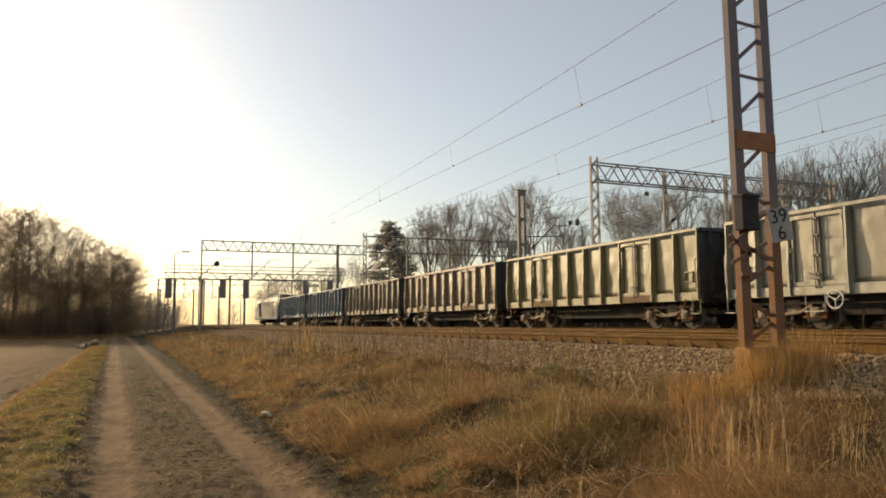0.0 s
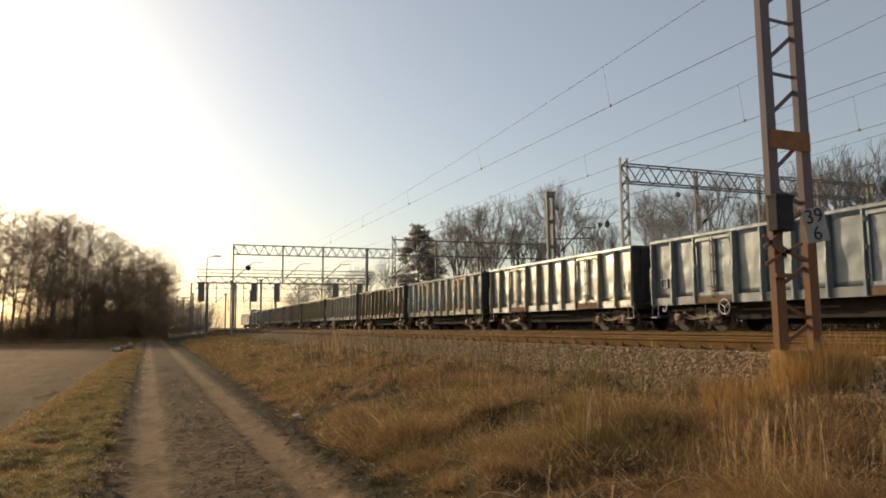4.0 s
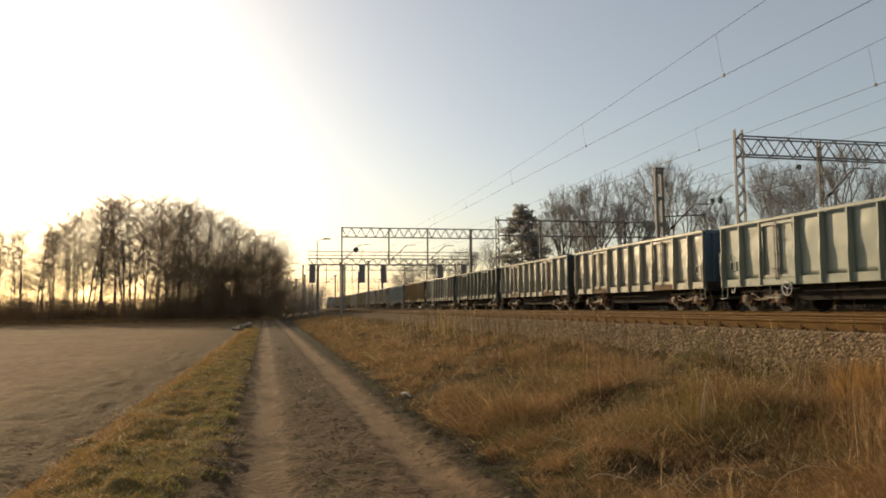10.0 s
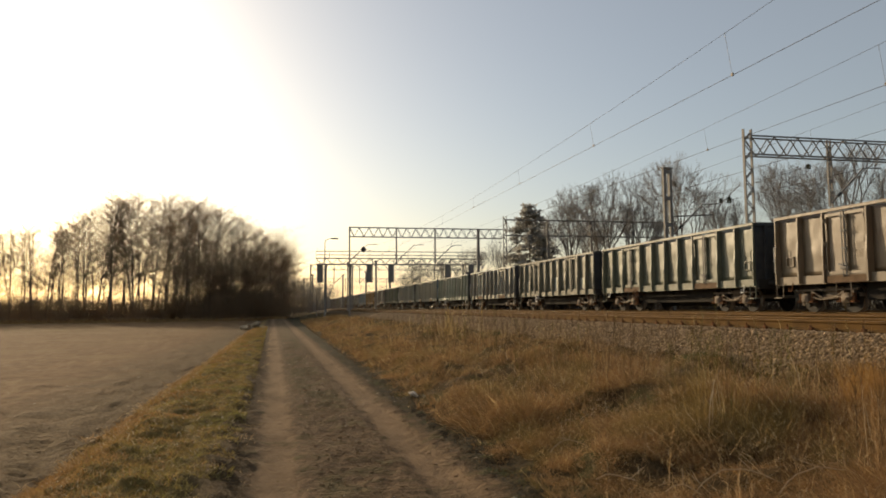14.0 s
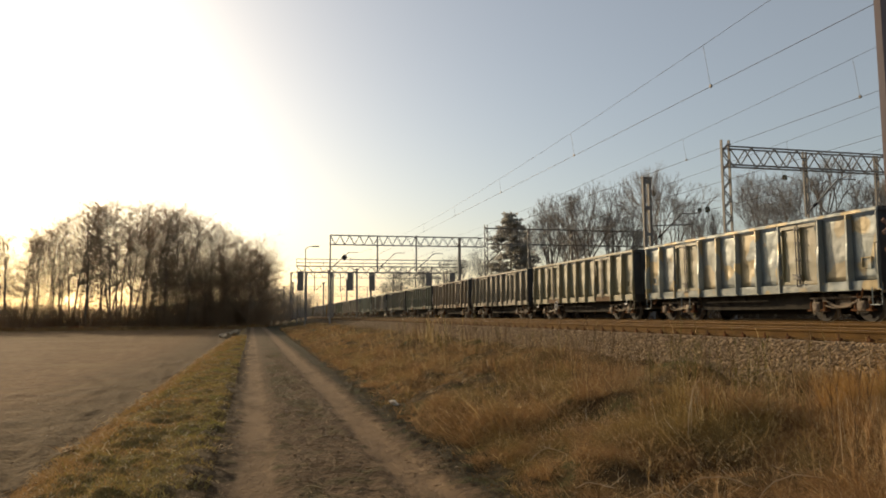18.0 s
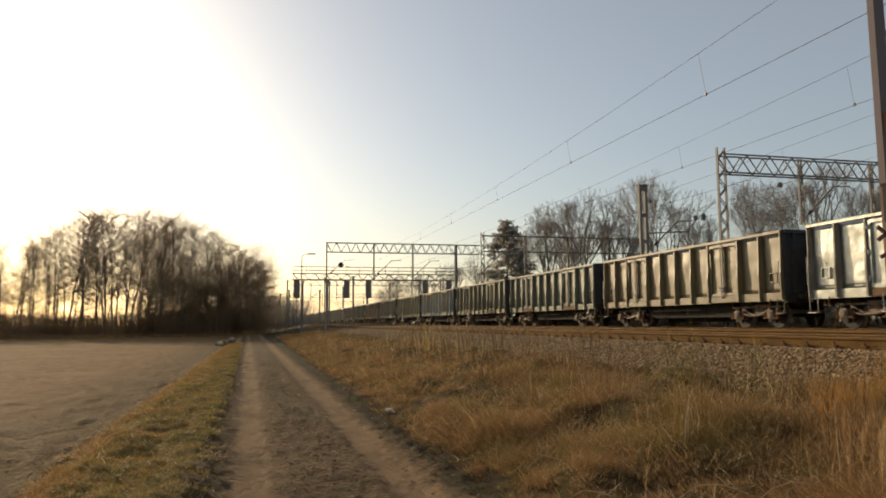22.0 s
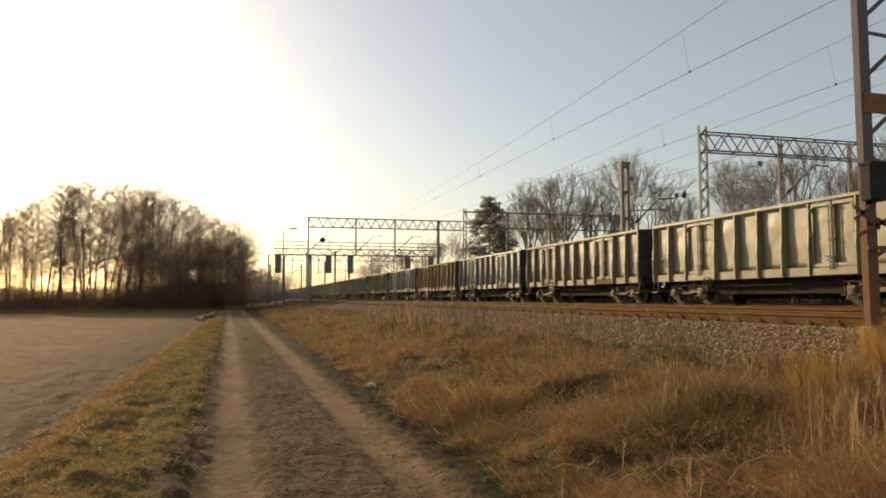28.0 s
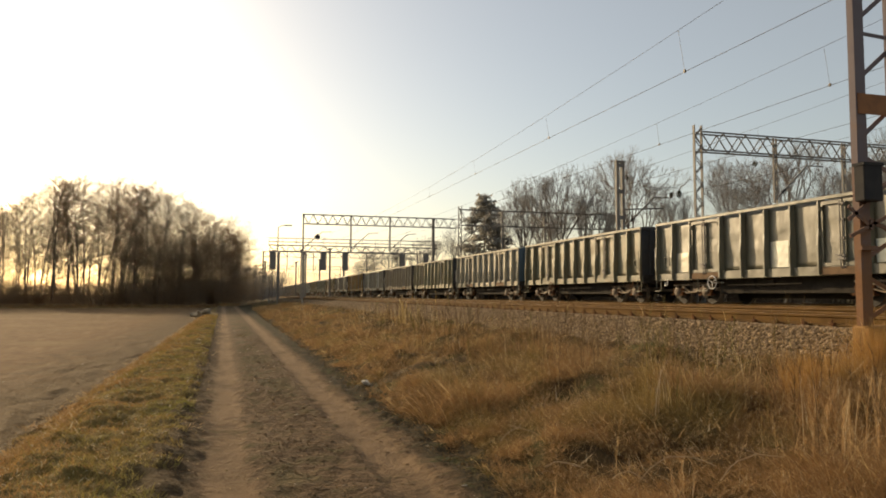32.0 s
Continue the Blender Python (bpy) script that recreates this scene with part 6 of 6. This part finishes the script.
    me.materials.append(GOLDEN)
    tagged(new("yellow_bush", me), "low yellow finely branched dry bush on the bank", "shrub", kind="stuff")
    # a flattened nest of golden straw
    n = 260
    a, rad = rng.random(n) * 6.28, 0.26 * np.sqrt(rng.random(n))
    x, y = 4.9 + rad * np.cos(a), 6.25 + rad * np.sin(a)
    z = np.array([ground_full(p, q) for p, q in zip(x, y)]) + 0.10 + 0.12 * rng.random(n)
    v, f = blades(x, y, z, 0.03 + 0.05 * rng.random(n), 0.003 + 0.003 * rng.random(n), (rng.random(n) * 6.28, 0.5), 53, 4.0)
    me = soup("straw_nest", v, quads=f)
    me.materials.append(PALE)
    tagged(new("straw_nest", me), "flattened golden straw in the grass", "grass", kind="stuff")
    # dead grass on the crown of the road
    n = 14000
    y = 2.0 + 30 * rng.random(n) ** 1.6
    x = 0.78 - 0.012 * (y - 5) + 0.42 * rng.standard_normal(n) * 0.8
    k = lumps(x, y, 1.4, 40.0) > 0.0
    x, y = x[k], y[k]
    n = len(x)
    v, f = blades(x, y, np.array([ground_full(a, b) for a, b in zip(x, y)]) - 0.004, 0.008 + 0.022 * rng.random(n), 0.006 + 0.006 * rng.random(n) + 0.0003 * y, (rng.random(n) * 6.28, 0.5), 23, 2.2)
    me = soup("road_litter", v, quads=f)
    me.materials.append(MAT)
    tagged(new("road_litter", me), "trodden dead grass on the crown of the road", "grass", kind="stuff")
    # short turf of the verge between road and field
    n = 120000
    y = 2.0 + 60 * rng.random(n) ** 1.9
    axis = 0.78 - 0.012 * (y - 5)
    u = rng.random(n)
    x = -2.5 + (axis - 1.22 + 2.5) * u
    k = lumps(x, y, 2.4, 4.0) > (-0.34 + 0.42 * np.clip((x - axis + 1.7) / 0.5, 0, 1) - 0.25 * np.clip(y / 30, 0, 1))
    x, y = x[k], y[k]
    n = len(x)
    edge = np.clip(1 - np.abs(x + 2.2) / 0.5, 0, 1)
    green = x + 0.7 * lumps(x, y, 0.9, 71.0) + 0.5 * rng.standard_normal(n) > -1.35  # greener towards the road
    z = np.array([ground_full(a, b) for a, b in zip(x, y)]) - 0.01
    v, f = blades(x, y, z, 0.025 + 0.07 * rng.random(n) + 0.10 * edge * rng.random(n), 0.005 + 0.004 * rng.random(n) + 0.0003 * y, (rng.random(n) * 6.28, 0.5), 9, 0.9, 2, 0.2 + 0.6 * rng.random(n))
    f = f.reshape(n, -1, 4)
    for label, pick, mat in (("short red-brown winter turf towards the field", ~green, TURF), ("short green-brown winter turf beside the road", green, GREEN_TURF)):
        faces = (f[pick] - f[pick][:, :1, :1] + 6 * np.arange(pick.sum())[:, None, None]).reshape(-1, 4)
        me = soup("verge_turf", v.reshape(n, 6, 3)[pick].reshape(-1, 3), quads=faces)
        me.materials.append(mat)
        tagged(new("verge_turf", me), label, "grass", kind="stuff")


def grass_behind():
    """The bank and the verge go on behind the place where the road is watched from."""
    rng = np.random.default_rng(83)
    tx, ty = 2.5 + 5.0 * rng.random(620), -8.0 + 10.3 * rng.random(620)
    keep = lumps(tx, ty, 1.1, 2.0) > -0.2
    tx, ty = tx[keep], ty[keep]
    i = np.repeat(np.arange(len(tx)), 30)
    n = len(i)
    a, rad = rng.random(n) * 6.28, 0.24 * np.sqrt(rng.random(n))
    z = np.array([ground_full(p, q) for p, q in zip(tx, ty)])[i] - 0.03
    v, f = blades(tx[i] + rad * np.cos(a), ty[i] + rad * np.sin(a), z, 0.12 + 0.34 * rng.random(n), 0.004 + 0.003 * rng.random(n), (a, 0.6), 84, 0.9 + 1.5 * rng.random(n), 2, 0.1 + 0.6 * rng.random(n))
    me = soup("dry_grass", v, quads=f)
    me.materials.append(DRY)
    tagged(new("dry_grass", me), "dry brown grass further back on the bank", "grass", kind="stuff")
    n = 24000
    y = -8.0 + 10.1 * rng.random(n)
    x = -2.5 + 2.0 * rng.random(n)
    z = np.array([ground_full(p, q) for p, q in zip(x, y)]) - 0.01
    v, f = blades(x, y, z, 0.025 + 0.08 * rng.random(n), 0.006 + 0.004 * rng.random(n), (rng.random(n) * 6.28, 0.5), 85, 0.9, 2, 0.2 + 0.6 * rng.random(n))
    me = soup("verge_turf", v, quads=f)
    me.materials.append(TURF)
    tagged(new("verge_turf", me), "short brown winter turf further back along the road", "grass", kind="stuff")


def wood_edge():
    """Tall dead grass where the field meets the wood."""
    rng = np.random.default_rng(83)
    n = 7000
    y = 111.5 + 5.0 * rng.random(n)
    x = y * np.tan(np.radians(-33 + 33.5 * rng.random(n)))
    z = np.array([ground_z(a, b) for a, b in zip(x, y)]) - 0.03
    v, f = blades(x, y, z, 0.3 + 0.8 * rng.random(n) ** 1.5, 0.03 + 0.03 * rng.random(n), (rng.random(n) * 6.28, 0.5), 85, 1.0, 2, 0.4 * rng.random(n))
    me = soup("tall_grass", v, quads=f)
    me.materials.append(DRY)
    tagged(new("tall_grass", me), "tall dead grass between the field and the wood", "grass", kind="stuff")


def verge_edge():
    rng = np.random.default_rng(31)
    nt = 900
    ty = 2.5 + 58 * rng.random(nt) ** 1.7
    tx = -2.15 + 0.2 * rng.standard_normal(nt) + 0.25 * np.array([noise.noise((b * 0.5, 0, 5.0)) for b in ty])
    loose = rng.random(nt) < 0.35
    tx = np.where(loose, -0.5 - 1.5 * rng.random(nt), tx)
    i = np.repeat(np.arange(nt), 26)
    n = len(i)
    x, y = tx[i] + 0.10 * rng.standard_normal(n), ty[i] + 0.14 * rng.standard_normal(n)
    z = np.array([ground_full(a, b) for a, b in zip(tx, ty)])[i] - 0.02
    h = (0.05 + 0.18 * rng.random(n)) * np.where(loose, 0.4, 1.0)[i]
    v, f = blades(x, y, z, h, 0.005 + 0.006 * rng.random(n) + 0.0003 * y, (rng.random(nt)[i] * 6.28, 0.6), 33, 1.3, 2, 0.4 + 0.7 * rng.random(n))
    me = soup("verge_straw", v, quads=f)
    me.materials.append(PALE)
    tagged(new("verge_straw", me), "matted pale straw along the field's edge", "grass", kind="stuff")


def clods():
    """Clods of earth, bits of stone and dead leaves on the road's crown, its edges and the field's border."""
    rng = np.random.default_rng(41)
    n = 15000
    y = 2.2 + 34 * rng.random(n) ** 1.7
    axis = 0.78 - 0.012 * (y - 5)
    u = rng.random(n)
    x = np.where(u < 0.3, axis + 0.26 * rng.standard_normal(n), np.where(u < 0.5, axis + 1.22 + 0.22 * rng.standard_normal(n), np.where(u < 0.62, axis - 1.25 + 0.1 * rng.standard_normal(n), -2.3 - 5.0 * rng.random(n) ** 1.6)))
    z = np.array([ground_full(a, b) for a, b in zip(x, y)])
    r = (0.006 + 0.022 * rng.random(n) ** 3) * np.where(u < 0.62, 0.6, 0.55)
    base = np.array([(1, 0, 0), (-1, 0, 0), (0, 1, 0), (0, -1, 0), (0, 0, 1), (0, 0, -1)], float)
    tri = np.array([(0, 2, 4), (2, 1, 4), (1, 3, 4), (3, 0, 4), (2, 0, 5), (1, 2, 5), (3, 1, 5), (0, 3, 5)])
    d = base[None] * (0.6 + 0.9 * rng.random((n, 6, 1))) + 0.5 * (rng.random((n, 6, 3)) - 0.5)
    v = d * np.array([1.9, 1.0, 0.5]) * r[:, None, None] + np.stack([x, y, z], -1)[:, None]
    f = tri[None] + 6 * np.arange(n)[:, None, None]
    me = soup("clods", v.reshape(-1, 3), tris=f.reshape(-1, 3))
    k = Nodes("earth_clods")
    isl_r = k.n("NewGeometry").outputs["Random Per Island"]
    c = k.mix(isl_r, (0.12, 0.075, 0.038), (0.20, 0.13, 0.068))
    c = k.mix(k.step(isl_r, 0.95, 0.97), c, (0.45, 0.37, 0.27))
    me.materials.append(k.done(c, 0.95, 0.0, None, spec=0.1))
    tagged(new("clods", me), "dark clods of earth and grit on the road and field edge", "soil", kind="stuff")


build_grass()
verge_edge()
grass_behind()
wood_edge()
clods()


# ======== small things on the ground ========
def bent_stems():
    """Pale dead stems that arch over or lie broken in the grass: the foot, the tip, the height of the arch."""
    rng = random.Random(77)
    for x0, y0, x1, y1, rise, twigs in ((3.16, 5.26, 3.74, 5.05, 0.15, 2), (2.98, 5.36, 3.2, 5.2, 0.07, 1), (2.72, 6.1, 2.98, 5.86, 0.05, 2), (4.05, 6.4, 4.5, 6.9, 0.32, 3),
                                        (4.15, 6.5, 4.42, 6.75, 0.42, 2), (3.55, 4.75, 4.1, 4.62, 0.12, 2), (2.75, 7.3, 3.1, 7.12, 0.10, 3), (5.2, 8.9, 5.9, 8.7, 0.08, 1), (4.6, 4.6, 5.2, 4.45, 0.2, 3)):
        za, zb = ground_full(x0, y0) + 0.05, ground_full(x1, y1) + 0.06
        pts = []
        for k in range(9):
            t = k / 8
            pts.append(Vector((x0 + (x1 - x0) * t, y0 + (y1 - y0) * t, za + (zb - za) * t + rise * math.sin(math.pi * t ** 0.8) + rng.uniform(-0.008, 0.008))))
        stem = thing("dead_stem", "pale dead weed stem arching over the dry grass", "weed", group="dead stems")
        part("stalk", Geo().sweep(pts, 0.0048), STEM, stem)
        for _ in range(twigs):
            a = pts[rng.randrange(3, 8)]
            b = a + Vector((rng.uniform(-0.12, 0.12), rng.uniform(-0.1, 0.1), rng.uniform(0.02, 0.16)))
            part("twig", Geo().tube(a, b, 0.0032, 0.002, 5), STEM, stem)


STEM = plain("bleached_weed_stem", (0.56, 0.42, 0.24), (0.40, 0.28, 0.15), 0.8, 0.0, 6.0, 60.0)
bent_stems()



def crumpled_bag():
    rng = random.Random(7)
    bm = bmesh.new()
    bmesh.ops.create_icosphere(bm, subdivisions=3, radius=0.068)
    for v in bm.verts:
        v.co *= 1 + 0.8 * noise.noise(v.co * 17) + rng.uniform(-0.16, 0.16)
        v.co.z *= 0.6
        v.co.x *= 1.25
    me = bpy.data.meshes.new("plastic_bag")
    bm.to_mesh(me)
    bm.free()
    me.materials.append(STRAW_LIT)
    ob = tagged(new("plastic_bag", me), "crumpled white plastic bag lying by the road", "litter")
    ob.location = (2.33, 13.0, ground_full(2.33, 13.0) + 0.05)
    ob.rotation_euler = (0.2, 0.1, 0.9)


crumpled_bag()


def stone_heap():
    rng = random.Random(15)
    for i in range(16):
        bm = bmesh.new()
        bmesh.ops.create_icosphere(bm, subdivisions=2, radius=1.0)
        for v in bm.verts:
            v.co *= 1 + 0.4 * noise.noise(v.co * 1.7 + Vector((i * 3, 0, 0)))
        me = bpy.data.meshes.new("field_stone")
        bm.to_mesh(me)
        bm.free()
        me.materials.append(FIELD_STONE)
        ob = tagged(new("field_stone", me), "pale field stone heaped on the verge", "stone", "stone heap")
        s = rng.uniform(0.12, 0.24)
        ob.matrix_basis = Matrix.Translation((-2.0 + rng.uniform(-1.0, 0.7) * (0.6 if i > 8 else 1.0), 60 + rng.uniform(-1.3, 1.3), s * 0.4 + (0.3 if i > 12 else 0.17 if i > 8 else 0.0))) @ Matrix.Diagonal((s * 1.2, s, s * 0.8, 1))


FIELD_STONE = plain("pale_field_stone", (0.36, 0.29, 0.195), (0.21, 0.17, 0.11), 0.85, 0.0, 2.0, 20.0)
stone_heap()


def motions():
    """The whole train rolls away and slows down; its wheels turn."""
    ts = [i for i in range(0, 33, 2)]
    for n, w in WAGONS:
        walk(w, [(t, pose(TRAIN_X, 18.04 - WAGON_PITCH * n + train_run(t), RAIL_Z)) for t in ts])
    walk(LOCO, [(t, pose(TRAIN_X, LOCO_Y + train_run(t), RAIL_Z)) for t in ts])
    for y, sets in WHEELSETS.items():
        first = sets[0]
        walk(first, [(i / 30, pose(0, y, 0.46, -math.degrees(train_run(i / 30) / 0.46) % 360)) for i in range(0, 961)])
        act, slot = first.animation_data.action, first.animation_data.action_slot
        for o in sets[1:]:
            o.rotation_mode = "QUATERNION"
            o.animation_data_create()
            o.animation_data.action = act
            o.animation_data.action_slot = slot


motions()
